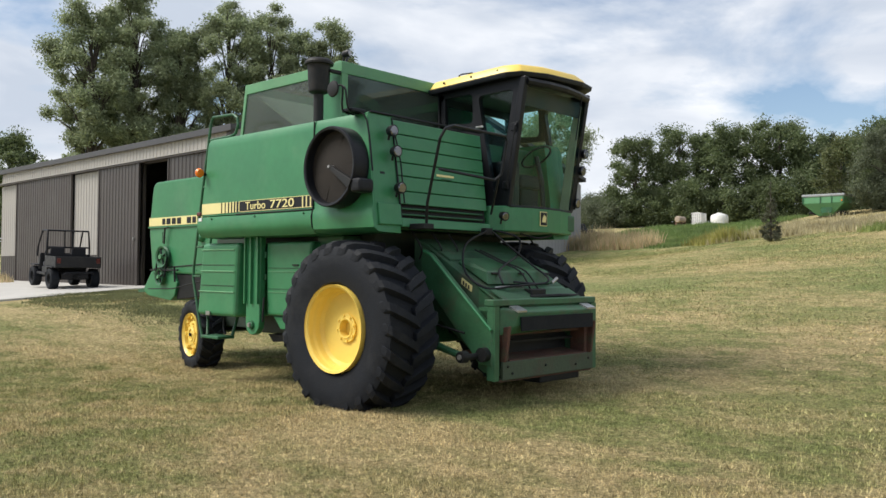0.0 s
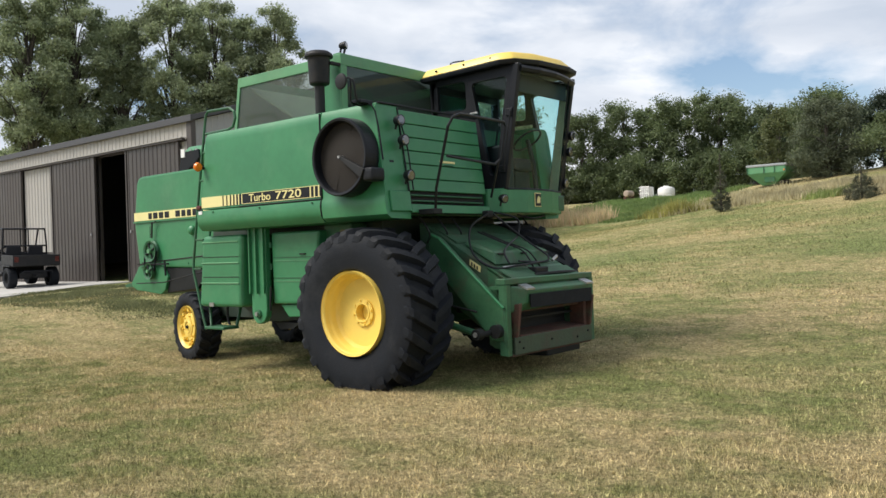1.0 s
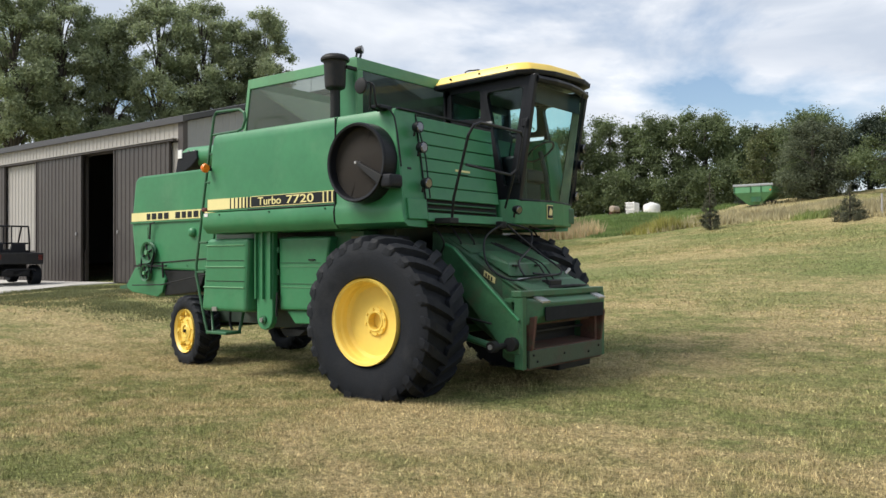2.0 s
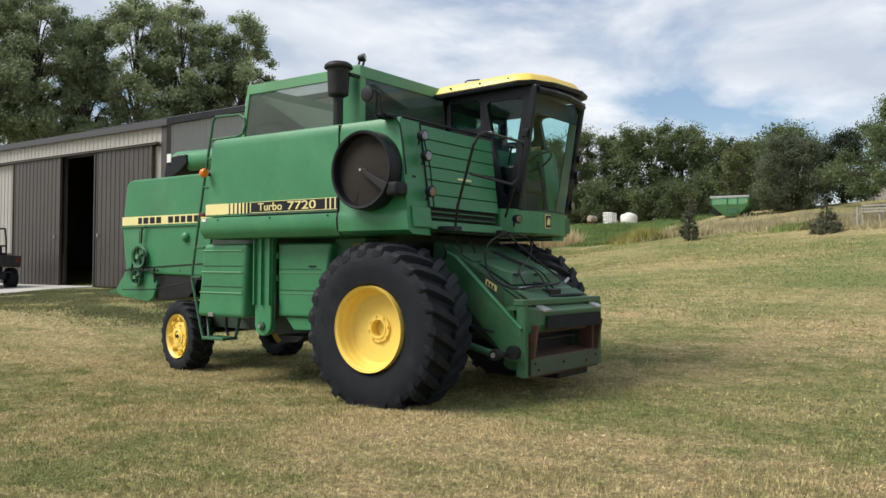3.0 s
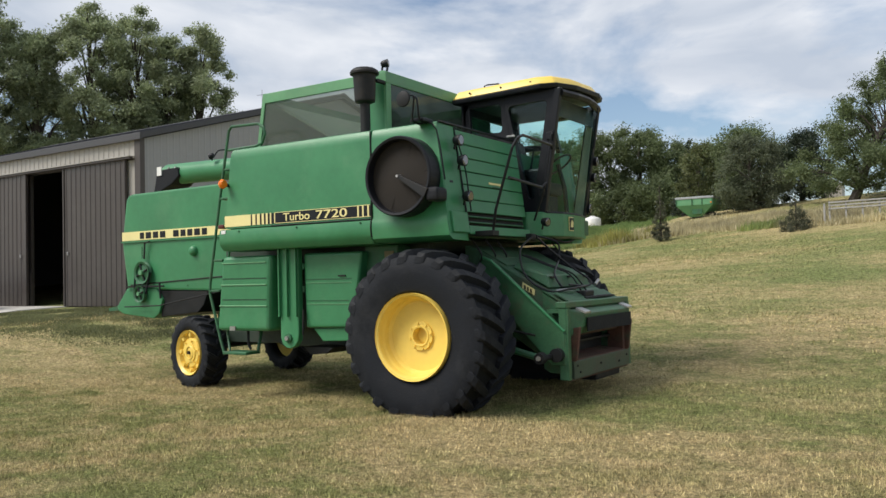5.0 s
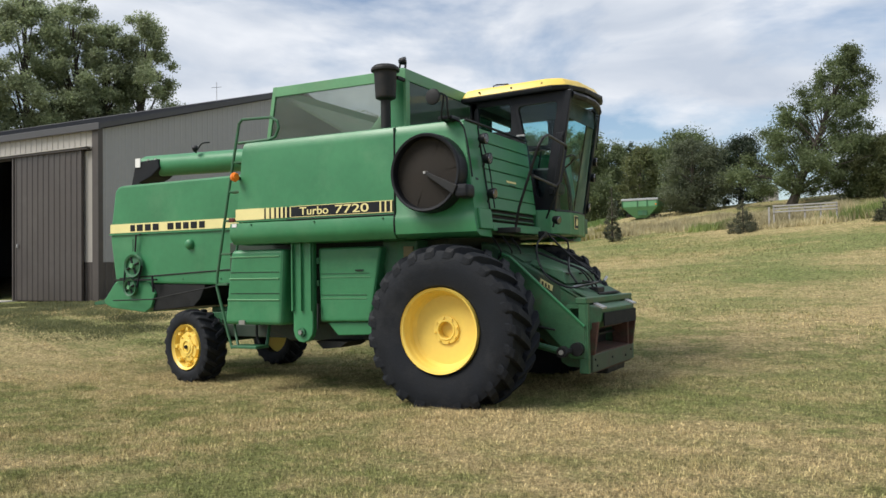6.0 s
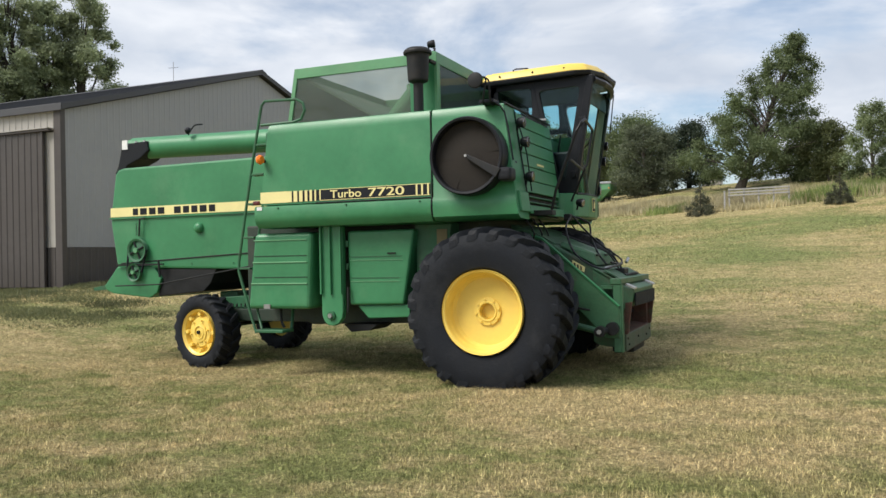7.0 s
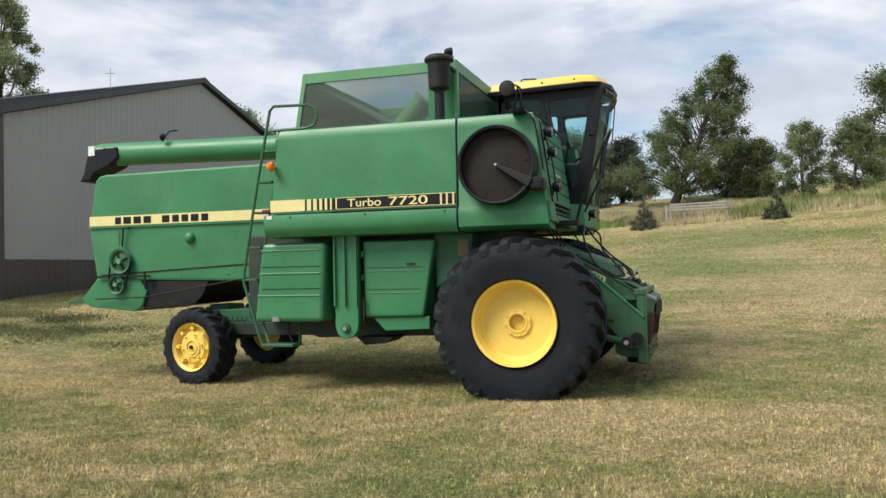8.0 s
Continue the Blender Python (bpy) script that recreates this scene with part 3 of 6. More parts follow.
def tree(place, height, spread, label, mat=LEAF, trunk=0.2, bare=0.2, lean=(0.0, 0.0), clumps=26, leaves=9000, size=0.14, seed=1,
         category="tree", name="tree", taper=0.55, clump_r=0.26, group="", flag=0.0):
    x, y = place
    z = ground_z(x, y)
    rng = random.Random(seed)
    root = thing(name, (x, y, z), label, category, group)
    top = Vector((x + lean[0], y + lean[1], z + height * 0.9))
    base = Vector((x, y, z - 0.15))
    stem = [base.lerp(top, t) + Vector((rng.uniform(-1, 1), rng.uniform(-1, 1), 0)) * 0.02 * height * math.sin(math.pi * t) for t in (0, 0.12, 0.3, 0.5, 0.7, 0.88, 1)]
    bm = bmesh.new()
    add_tube(bm, stem, trunk, 8, [trunk * v for v in (1.35, 1.0, 0.85, 0.65, 0.42, 0.2, 0.05)])
    centres, radii = [], []
    for i in range(clumps):
        h = bare + (1 - bare) * ((i + rng.random()) / clumps)
        u = (h - bare) / (1 - bare)
        shape = math.sin(math.pi * min(1, 0.16 + u * 0.80)) ** taper * (1 - flag) + flag * (1 - u) ** 0.8
        a = i * 2.4 + rng.uniform(-0.6, 0.6)
        rad = spread * shape * rng.uniform(0.35, 1.0)
        mid = base.lerp(top, min(1, h))
        c = Vector((mid.x + rad * math.cos(a), mid.y + rad * math.sin(a), z + height * h * 0.93 + rng.uniform(-0.03, 0.03) * height))
        centres.append(c)
        radii.append(spread * clump_r * rng.uniform(0.65, 1.4) * (1 - 0.45 * flag * u))
        start = base.lerp(top, max(0.1, h - 0.16))
        if i % 2 == 0:
            add_tube(bm, [start, start.lerp(c, 0.5) + Vector((0, 0, 0.04 * height)), c], 0.1, 5, [trunk * 0.34 * (1 - u * 0.6), trunk * 0.17 * (1 - u * 0.5), 0.012])
    part("trunk", bm, BARK, root, smooth=True)
    leaf_cloud("crown", [tuple(c) for c in centres], radii, int(leaves * 1.9), size * 0.74, mat, root, seed)
    return root


def conifer(place, height, spread, label, mat=NEEDLE, leaves=6000, size=0.08, seed=1, name="conifer", category="tree", bare=0.08, group=""):
    x, y = place
    z = ground_z(x, y)
    rng = random.Random(seed)
    root = thing(name, (x, y, z), label, category, group)
    bm = rod((x, y, z - 0.1), (x, y, z + height), 0.035 * height ** 0.5, 0.008, 7)
    centres, radii = [], []
    levels = 11
    for i in range(levels):
        u = i / (levels - 1)
        h = z + height * (bare + (0.96 - bare) * u)
        ring = spread * (1 - u) ** 0.85
        for k in range(max(1, int(7 * (1 - u) + 1))):
            a = k * 2.4 + i * 1.1 + rng.uniform(-0.3, 0.3)
            rr = ring * rng.uniform(0.55, 0.95)
            centres.append((x + rr * math.cos(a), y + rr * math.sin(a), h + rng.uniform(-0.04, 0.04) * height))
            radii.append(max(0.04, spread * 0.34 * (1 - 0.6 * u) * rng.uniform(0.7, 1.2)))
            if i % 2 == 0:
                add_rod(bm, (x, y, h - 0.04 * height), centres[-1], 0.012 * height ** 0.5, 0.004, 4)
    part("trunk", bm, BARK, root)
    leaf_cloud("crown", centres, radii, leaves, size, mat, root, seed, flat=0.9, aspect=0.3)
    return root


COTTON = "tall cottonwood with a loose green crown behind the barn"
for k, (x, y, h, s, r) in enumerate(((-41.2, 15.6, 15.8, 2.7, 0.34), (-40.7, 17.9, 17.1, 2.8, 0.34), (-39.5, 20.3, 14.8, 2.3, 0.34), (-38.1, 22.6, 16.4, 2.8, 0.34), (-36.7, 24.7, 16.0, 2.7, 0.34), (-35.5, 26.0, 14.2, 2.3, 0.34), (-34.2, 27.4, 14.6, 2.4, 0.34))):
    tree((x, y), h, s, COTTON, LEAF, r, (0.46, 0.40, 0.34, 0.30, 0.30, 0.26, 0.22)[k], clumps=90, leaves=34000, size=0.105, seed=11 + k, group="trees behind the barn", clump_r=0.21)
tree((-64.5, 19.5), 10.6, 3.2, "dark cedar beyond the end of the barn", LEAF_DARK, 0.25, 0.1, clumps=60, leaves=15000, size=0.17, seed=15)
tree((-63.0, 23.5), 9.6, 3.0, "low green tree far behind the barn", LEAF, 0.25, 0.1, clumps=18, leaves=4500, size=0.28, seed=16)
tree((-32.2, 48.0), 9.7, 3.3, "lone green tree standing behind the barn", LEAF, 0.22, 0.52, clumps=44, leaves=14000, size=0.13, seed=18)
ROW = "dense dark green tree in the windbreak row"
for i, (x, y, h, s) in enumerate(((-22.0, 43.4, 5.9, 2.3), (-20.0, 45.6, 6.1, 2.5), (-18.0, 46.6, 6.1, 2.5), (-16.2, 47.4, 6.2, 2.4), (-14.4, 48.2, 6.3, 2.4), (-12.6, 48.8, 5.4, 2.3), (-10.8, 49.0, 4.7, 2.2), (-9.2, 48.4, 4.4, 2.0))):
    tree((x, y), h * 1.08, s, ROW, LEAF_DARK, 0.16, 0.02, clumps=60, leaves=15000, size=0.105, seed=30 + i, group="windbreak row", clump_r=0.25, taper=0.4)
for x, y, h in ((-24.8, 44.0, 2.3), (-27.4, 46.4, 2.4), (-23.2, 42.0, 1.7)):
    tree((x, y), h, 1.9, "low brushy shrub at the end of the windbreak", LEAF_BROWN, 0.08, 0.02, clumps=30, leaves=7000, size=0.085, seed=int(60 + h * 10), category="shrub", name="shrub", clump_r=0.32, group="low brush")
for i in range(7):
    tree((-22.6 + 2.0 * i, 42.6 + 0.7 * i), 2.3 + 0.3 * (i % 3), 1.7, "dense dark brush under the windbreak row", LEAF_DARK, 0.07, 0.02, clumps=30, leaves=5500, size=0.1, seed=80 + i, category="shrub", name="brush", clump_r=0.34, group="brush under the windbreak")
tree((-8.6, 41.6), 4.5, 1.3, "slim yellowing tree in the windbreak row", LEAF_YELLOW, 0.12, 0.05, clumps=30, leaves=11000, size=0.09, seed=41, clump_r=0.34)
conifer((-9.6, 43.5), 5.0, 1.3, "dark spruce standing in the windbreak row", NEEDLE, 6000, 0.13, 42)
tree((-3.75, 32.4), 3.5, 1.65, "broad brownish cedar with a rounded crown", LEAF_BROWN, 0.14, 0.02, clumps=50, leaves=24000, size=0.055, seed=43, clump_r=0.28, name="cedar")
tree((-4.8, 36.5), 4.1, 1.9, "dark green tree behind the brownish cedar", LEAF_DARK, 0.14, 0.05, clumps=36, leaves=15000, size=0.085, seed=44, clump_r=0.34)
tree((-2.0, 35.0), 3.3, 1.3, "dark green tree beside the brownish cedar", NEEDLE, 0.12, 0.05, clumps=30, leaves=13000, size=0.075, seed=45, clump_r=0.34)
tree((0.6, 30.2), 6.8, 3.5, "tall tree leaning over, with an open dark crown", LEAF_DARK, 0.17, 0.10, lean=(2.5, 0.0), clumps=160, leaves=44000, size=0.058, seed=46, clump_r=0.15, flag=0.92)
tree((3.2, 30.8), 2.7, 1.1, "small dark tree under the leaning tree", LEAF_DARK, 0.1, 0.05, clumps=28, leaves=11000, size=0.065, seed=47, clump_r=0.34)
tree((4.2, 29.4), 2.6, 0.95, "yellowing bushy tree on the bank", LEAF_YELLOW, 0.08, 0.03, clumps=32, leaves=13000, size=0.052, seed=49, clump_r=0.34)
tree((5.5, 25.8), 3.1, 1.0, "young light green tree on the bank", LEAF_MID, 0.07, 0.12, clumps=40, leaves=11000, size=0.05, seed=50, clump_r=0.3)
tree((7.6, 27.6), 2.8, 1.1, "green bushy tree on the bank", LEAF_MID, 0.08, 0.04, clumps=34, leaves=13000, size=0.055, seed=51, clump_r=0.34)
tree((9.9, 31.0), 5.0, 1.8, "dark tree at the end of the bank", LEAF_DARK, 0.14, 0.05, clumps=40, leaves=16000, size=0.07, seed=52, clump_r=0.34)
tree((13.5, 30.0), 5.6, 2.2, "dark tree at the end of the bank", LEAF_DARK, 0.14, 0.05, clumps=36, leaves=14000, size=0.08, seed=53, clump_r=0.34)
SPRUCE = "small young spruce planted on the mown bank"
conifer((-4.9, 22.9), 2.05, 0.36, SPRUCE, SPRUCE_NEEDLE, 9000, 0.032, 61, "young_spruce", "shrub", group="young spruces")
conifer((-0.12, 21.8), 1.15, 0.52, SPRUCE, SPRUCE_NEEDLE, 7000, 0.032, 62, "young_spruce", "shrub", 0.0, group="young spruces")
conifer((4.22, 21.6), 1.0, 0.45, SPRUCE, SPRUCE_NEEDLE, 6000, 0.032, 63, "young_spruce", "shrub", 0.0, group="young spruces")


def tall_grass(name, label, mat, patches, per, height, seed, category="tall grass"):
    """Upright blades strewn over ellipses given as (x, y, half width, half depth, height share)."""
    rng = np.random.default_rng(seed)
    verts, faces = [], []
    for x, y, rx, ry, share in patches:
        n = int(per * rx * ry * 4)
        px, py = x + rng.uniform(-rx, rx, n), y + rng.uniform(-ry, ry, n)
        keep = ((px - x) / rx) ** 2 + ((py - y) / ry) ** 2 < rng.uniform(0.35, 1.25, n)
        for gx, gy in zip(px[keep], py[keep]):
            z = ground_z(gx, gy) - 0.02
            lump = 0.65 + 0.7 * noise.noise(Vector((gx * 0.9, gy * 0.9, seed)))
            h = height * share * max(0.25, lump) * rng.uniform(0.55, 1.15)
            a = rng.uniform(0, 6.283)
            w = 0.018 + 0.012 * rng.random()
            dx, dy = math.cos(a) * w, math.sin(a) * w
            bx, by = rng.normal(0, 0.22 * h, 2)
            k = len(verts)
            verts += [(gx - dx, gy - dy, z), (gx + dx, gy + dy, z), (gx + bx, gy + by, z + h)]
            faces.append((k, k + 1, k + 2))
    me = bpy.data.meshes.new(name)
    me.from_pydata(verts, [], faces)
    me.materials.append(mat)
    tagged(new(name, me), label, category, kind="stuff")


tall_grass("tall_dry_grass", "strip of tall dry grass along the bank", TALL_GRASS,
           [(-7 + i * 2.2, 25.6 + (0.6 if i < 3 else -0.35 * min(i - 2, 4)), 1.5, 2.3, 0.8) for i in range(8)] + [(1.7, 22.25, 1.5, 0.45, 0.8), (11.5, 24.0, 2.5, 2.4, 0.8), (16, 24, 3, 2.4, 0.8)], 420, 0.56, 71)
tall_grass("green_weeds", "green weeds growing through the tall grass", TALL_GREEN,
           [(-8.4, 26.9, 1.0, 1.0, 0.8), (3.6, 23.6, 1.6, 1.3, 0.7), (6.6, 24.2, 3.0, 1.6, 0.9), (-1.4, 24.0, 1.0, 1.0, 0.7)], 330, 0.7, 72, "weeds")
tall_grass("meadow_grass", "lush green meadow grass below the windbreak", MEADOW,
           [(-13.5, 28.5, 4.2, 3.0, 0.5), (-12.0, 33.0, 4.5, 3.5, 0.5), (-9.8, 25.9, 1.4, 0.9, 0.5), (-15.0, 26.8, 3.4, 1.2, 0.6)], 360, 0.5, 75, "grass")
tall_grass("goldenrod", "yellow-green goldenrod clumps in the tall grass", GOLDENROD,
           [(-7.2, 24.75, 1.3, 0.7, 1.0), (-6.2, 25.2, 0.9, 0.6, 0.8), (-8.4, 25.3, 0.9, 0.5, 0.7)], 600, 0.62, 76, "weeds")
# blades of a darker green in a band by the apron and gable
tall_grass("shaggy_grass", "darker green grass beside the concrete apron", DARK_GRASS,
           [(-12.4, 4.4, 4.0, 2.2, 1.0), (-9.6, 4.2, 2.8, 1.8, 0.8), (-14.2, 6.6, 2.4, 2.6, 1.0), (-16.2, 5.4, 1.8, 2.4, 1.0), (-13.9, 12.0, 1.2, 7.0, 1.6)], 850, 0.085, 77, "grass")
tall_grass("reddish_weeds", "tall seeding weeds turned reddish brown", RED_WEED,
           [(-13.0, 26.2, 2.1, 1.3, 1.15), (-15.8, 26.0, 1.9, 1.5, 1.3), (-19.5, 26.5, 2.5, 2, 1.2), (-30.5, 6.9, 1.8, 0.5, 0.7)], 380, 0.85, 73, "weeds")


def lawn_blades():
    """Short mown blades over the near lawn."""
    rng = np.random.default_rng(74)
    n = 800000
    x = rng.uniform(-8, 8, n) + rng.normal(0, 2.2, n)
    y = -7.2 + 10.0 * rng.uniform(0, 1, n) ** 1.2 + rng.normal(0, 1.5, n)
    cx, cy = x, y
    h = rng.uniform(0.012, 0.046, n) * (0.85 + 0.25 * np.sin(x * 3.1 + 2 * np.sin(y * 1.7)) * np.sin(y * 2.7 + 1.5 * np.sin(x * 2.2)))
    a = rng.uniform(0, 6.283, n)
    w = rng.uniform(0.0016, 0.0036, n)
    lean = rng.normal(0, 0.016, (n, 2))
    z = np.array([ground_z(p, q) for p, q in zip(cx, cy)]) - 0.004
    dx, dy = np.cos(a) * w, np.sin(a) * w
    v = np.stack([np.stack([cx - dx, cy - dy, z], 1), np.stack([cx + dx, cy + dy, z], 1), np.stack([cx + lean[:, 0], cy + lean[:, 1], z + h], 1)], 1).reshape(-1, 3)
    m = 260000
    n += m
    fx, fy = rng.uniform(-14, 14, m), 1.5 + 23.0 * rng.uniform(0, 1, m) ** 0.8
    fz = np.array([ground_z(p, q) for p, q in zip(fx, fy)]) - 0.006
    fa, fw, fh = rng.uniform(0, 6.283, m), rng.uniform(0.0035, 0.009, m), rng.uniform(0.02, 0.055, m)
    fl = rng.normal(0, 0.03, (m, 2))
    ex, ey = np.cos(fa) * fw, np.sin(fa) * fw
    far = np.stack([np.stack([fx - ex, fy - ey, fz], 1), np.stack([fx + ex, fy + ey, fz], 1), np.stack([fx + fl[:, 0], fy + fl[:, 1], fz + fh], 1)], 1).reshape(-1, 3)
    v = np.concatenate([v, far])
    me = bpy.data.meshes.new("lawn_grass")
    me.vertices.add(3 * n)
    me.vertices.foreach_set("co", v.ravel())
    me.loops.add(3 * n)
    me.loops.foreach_set("vertex_index", np.arange(3 * n))
    me.polygons.add(n)
    me.polygons.foreach_set("loop_start", np.arange(0, 3 * n, 3))
    me.update(calc_edges=True)
    me.materials.append(BLADES)
    tagged(new("lawn_grass", me), "short dry mown grass blades of the lawn", "grass", kind="stuff")


lawn_blades()


# things on the far bank
def tyre_wheel(parent, centre, r, width, rim_r, axis="y", tyre_mat=RUBBER, rim_mat=SOOT, seg=28):
    w = part("wheel", lathe([(rim_r * 0.3, -width * 0.2), (rim_r * 0.9, -width * 0.25), (rim_r, -width * 0.45), (rim_r, width * 0.45), (rim_r * 0.9, width * 0.2), (rim_r * 0.3, width * 0.2)], centre, axis, seg), rim_mat, parent)
    part("tyre", lathe([(rim_r, -width * 0.4), (r * 0.86, -width * 0.5), (r * 0.97, -width * 0.42), (r, -width * 0.25), (r, width * 0.25), (r * 0.97, width * 0.42), (r * 0.86, width * 0.5), (rim_r, width * 0.4)], centre, axis, seg, True), tyre_mat, w, smooth=True)
    return w


TARP = material("grey_tarp", (0.30, 0.32, 0.33), 0.6, vary=0.15, scale=4)


def build_wagon():
    cx, cy = -5.95, 31.8
    z = ground_z(cx, cy)
    root = thing("grain_wagon", (cx, cy, z), "green gravity grain wagon with a grey rolled tarp", "wagon")
    t, m, b = z + 0.82, z + 0.52, z + 0.0
    x0, x1, y0, y1 = cx - 0.84, cx + 0.84, cy - 0.75, cy + 0.75
    hop = hexa([(x0 + 0.55, y0 + 0.3, b), (x1 - 0.6, y0 + 0.3, b), (x1 - 0.6, y1 - 0.3, b), (x0 + 0.55, y1 - 0.3, b)],
               [(x0, y0, m), (x1, y0, m), (x1, y1, m), (x0, y1, m)], 0.01)
    part("hopper", hop, GREEN_FADED, root)
    part("box_side", box(x0, x1, y0, y1, m, t, 0.015), GREEN_FADED, root)
    part("top_rim", box(x0 - 0.03, x1 + 0.03, y0 - 0.03, y1 + 0.03, t - 0.02, t + 0.09, 0.03), TARP, root, "grey tarp along the rim")
    for x in (x0 + 0.03, cx - 0.1, cx + 0.35, x1 - 0.03):
        part("rib", box(x - 0.02, x + 0.02, y0 - 0.03, y0 - 0.002, m, t), GREEN_DARK, root)
    part("chute_door", box(cx - 0.12, cx + 0.32, y0 + 0.1, y0 + 0.14, b + 0.12, m - 0.1), GREEN_DARK, root)
    part("reflector", box(x1 - 0.11, x1 - 0.06, y0 - 0.03, y0 - 0.005, m + 0.06, m + 0.12), ORANGE, root)
    part("running_gear", box(x0 + 0.1, x1 - 0.1, cy - 0.3, cy + 0.3, z + 0.1, z + 0.2, 0.02), SOOT, root)


def build_tanks():
    x, y = -14.75, 37.75
    z = ground_z(x, y)
    tote = thing("caged_tote", (x, y, z), "white caged liquid tote standing in the grass", "tank")
    part("bottle", box(x - 0.27, x + 0.27, y - 0.33, y + 0.33, z + 0.1, z + 0.72, 0.05), WHITE, tote)
    part("pallet", box(x - 0.29, x + 0.29, y - 0.35, y + 0.35, z - 0.05, z + 0.09, 0.01), WOOD_GREY, tote)
    for k in range(6):
        s = x - 0.29 + k * 0.116
        part("cage_bar", tube([(s, y - 0.35, z + 0.09), (s, y - 0.35, z + 0.74)], 0.012, 5), STEEL, tote)
    for k in range(4):
        part("cage_bar", tube([(x - 0.29, y - 0.35, z + 0.12 + k * 0.2), (x + 0.29, y - 0.35, z + 0.12 + k * 0.2)], 0.012, 5), STEEL, tote)
    x, y = -13.8, 38.2
    z = ground_z(x, y)
    poly = thing("poly_tank", (x, y, z), "round white plastic tank standing in the grass", "tank")
    part("shell", lathe([(0.0, -0.05), (0.46, -0.05), (0.47, 0.0), (0.47, 0.2), (0.45, 0.22), (0.47, 0.24), (0.47, 0.5), (0.42, 0.58), (0.2, 0.66), (0.0, 0.67)], (x, y, z), "z", 32), WHITE, poly, smooth=True)
    part("lid", lathe([(0.0, 0.66), (0.14, 0.66), (0.14, 0.71), (0.0, 0.72)], (x, y, z), "z", 20), WHITE, poly)
    x, y = -15.65, 37.3
    z = ground_z(x, y)
    drum = thing("rusty_drum", (x, y, z), "rusty brown round tank lying on a stand", "tank")
    part("barrel", lathe([(0.0, -0.4), (0.15, -0.38), (0.19, -0.3), (0.19, 0.3), (0.15, 0.38), (0.0, 0.4)], (x, y, z + 0.40), "y", 24), material("faded_brown_tank", (0.35, 0.28, 0.22), 0.6, vary=0.2), drum, smooth=True)
    for s in (-0.2, 0.2):
        part("stand", box(x - 0.22, x + 0.22, y + s - 0.03, y + s + 0.03, z - 0.05, z + 0.25), RUST, drum)


def build_fence():
    x0, x1, y = 0.72, 2.72, 22.75
    z = ground_z(1.7, y)
    fence = thing("rail_fence", (x0, y, z), "weathered grey wooden rail fence section in tall grass", "fence")
    for k in range(5):
        x = x0 + 0.03 + k * 0.485
        part("post", box(x - 0.025, x + 0.025, y + 0.02, y + 0.07, ground_z(x, y) - 0.1, z + 0.66, 0.005), WOOD_GREY, fence)
    for k, h in enumerate((0.40, 0.50, 0.60)):
        part("rail", hexa([(x0, y - 0.02, z + h), (x1, y - 0.02, z + h + 0.03), (x1, y + 0.015, z + h + 0.03), (x0, y + 0.015, z + h)],
                          [(x0, y - 0.02, z + h + 0.05), (x1, y - 0.02, z + h + 0.08), (x1, y + 0.015, z + h + 0.08), (x0, y + 0.015, z + h + 0.05)], 0.006), WOOD_GREY, fence)
    xp = x0 - 0.12
    post = thing("fence_post", (xp, y, ground_z(xp, y)), "lone weathered post beside the rail fence", "post")
    part("shaft", box(xp - 0.03, xp + 0.03, y - 0.03, y + 0.03, ground_z(xp, y) - 0.1, z + 0.60, 0.008), WOOD_GREY, post)
    x, y = -1.3, 39.5
    z = ground_z(x, y)
    shed = thing("small_shed", (x, y, z), "small pale shed far behind the trees", "shed")
    part("wall", box(x - 0.5, x + 0.5, y - 0.6, y + 0.6, z - 0.1, z + 0.75, 0.01), SHEET_CREAM, shed)
    part("roof", prism([(x - 0.6, z + 0.74), (x, z + 1.05), (x + 0.6, z + 0.74)], "y", y - 0.65, y + 0.65), SHEET_GREY, shed)


def build_implement():
    x, y = -16.2, 28.2
    z = ground_z(x, y)
    root = thing("old_implement", (x, y, z), "dark old farm implement standing in the weeds", "farm implement")
    part("frame", box(x - 0.7, x + 0.7, y - 0.3, y + 0.3, z + 0.45, z + 0.6, 0.02), SOOT, root)
    part("hitch", tube([(x + 0.7, y, z + 0.5), (x + 1.3, y - 0.1, z + 0.2)], 0.04, 8), SOOT, root)
    part("hood", hexa([(x - 0.5, y - 0.25, z + 0.6), (x + 0.3, y - 0.25, z + 0.6), (x + 0.3, y + 0.25, z + 0.6), (x - 0.5, y + 0.25, z + 0.6)], [(x - 0.3, y - 0.2, z + 0.95), (x + 0.2, y - 0.2, z + 0.9), (x + 0.2, y + 0.2, z + 0.9), (x - 0.3, y + 0.2, z + 0.95)], 0.04), SOOT, root)
    for s in (-0.45, 0.45):
        for t in (-0.4, 0.4):
            tyre_wheel(root, (x + s, y + t, z + 0.3), 0.32, 0.16, 0.16, seg=20)


build_implement()
build_wagon()
build_tanks()
build_fence()


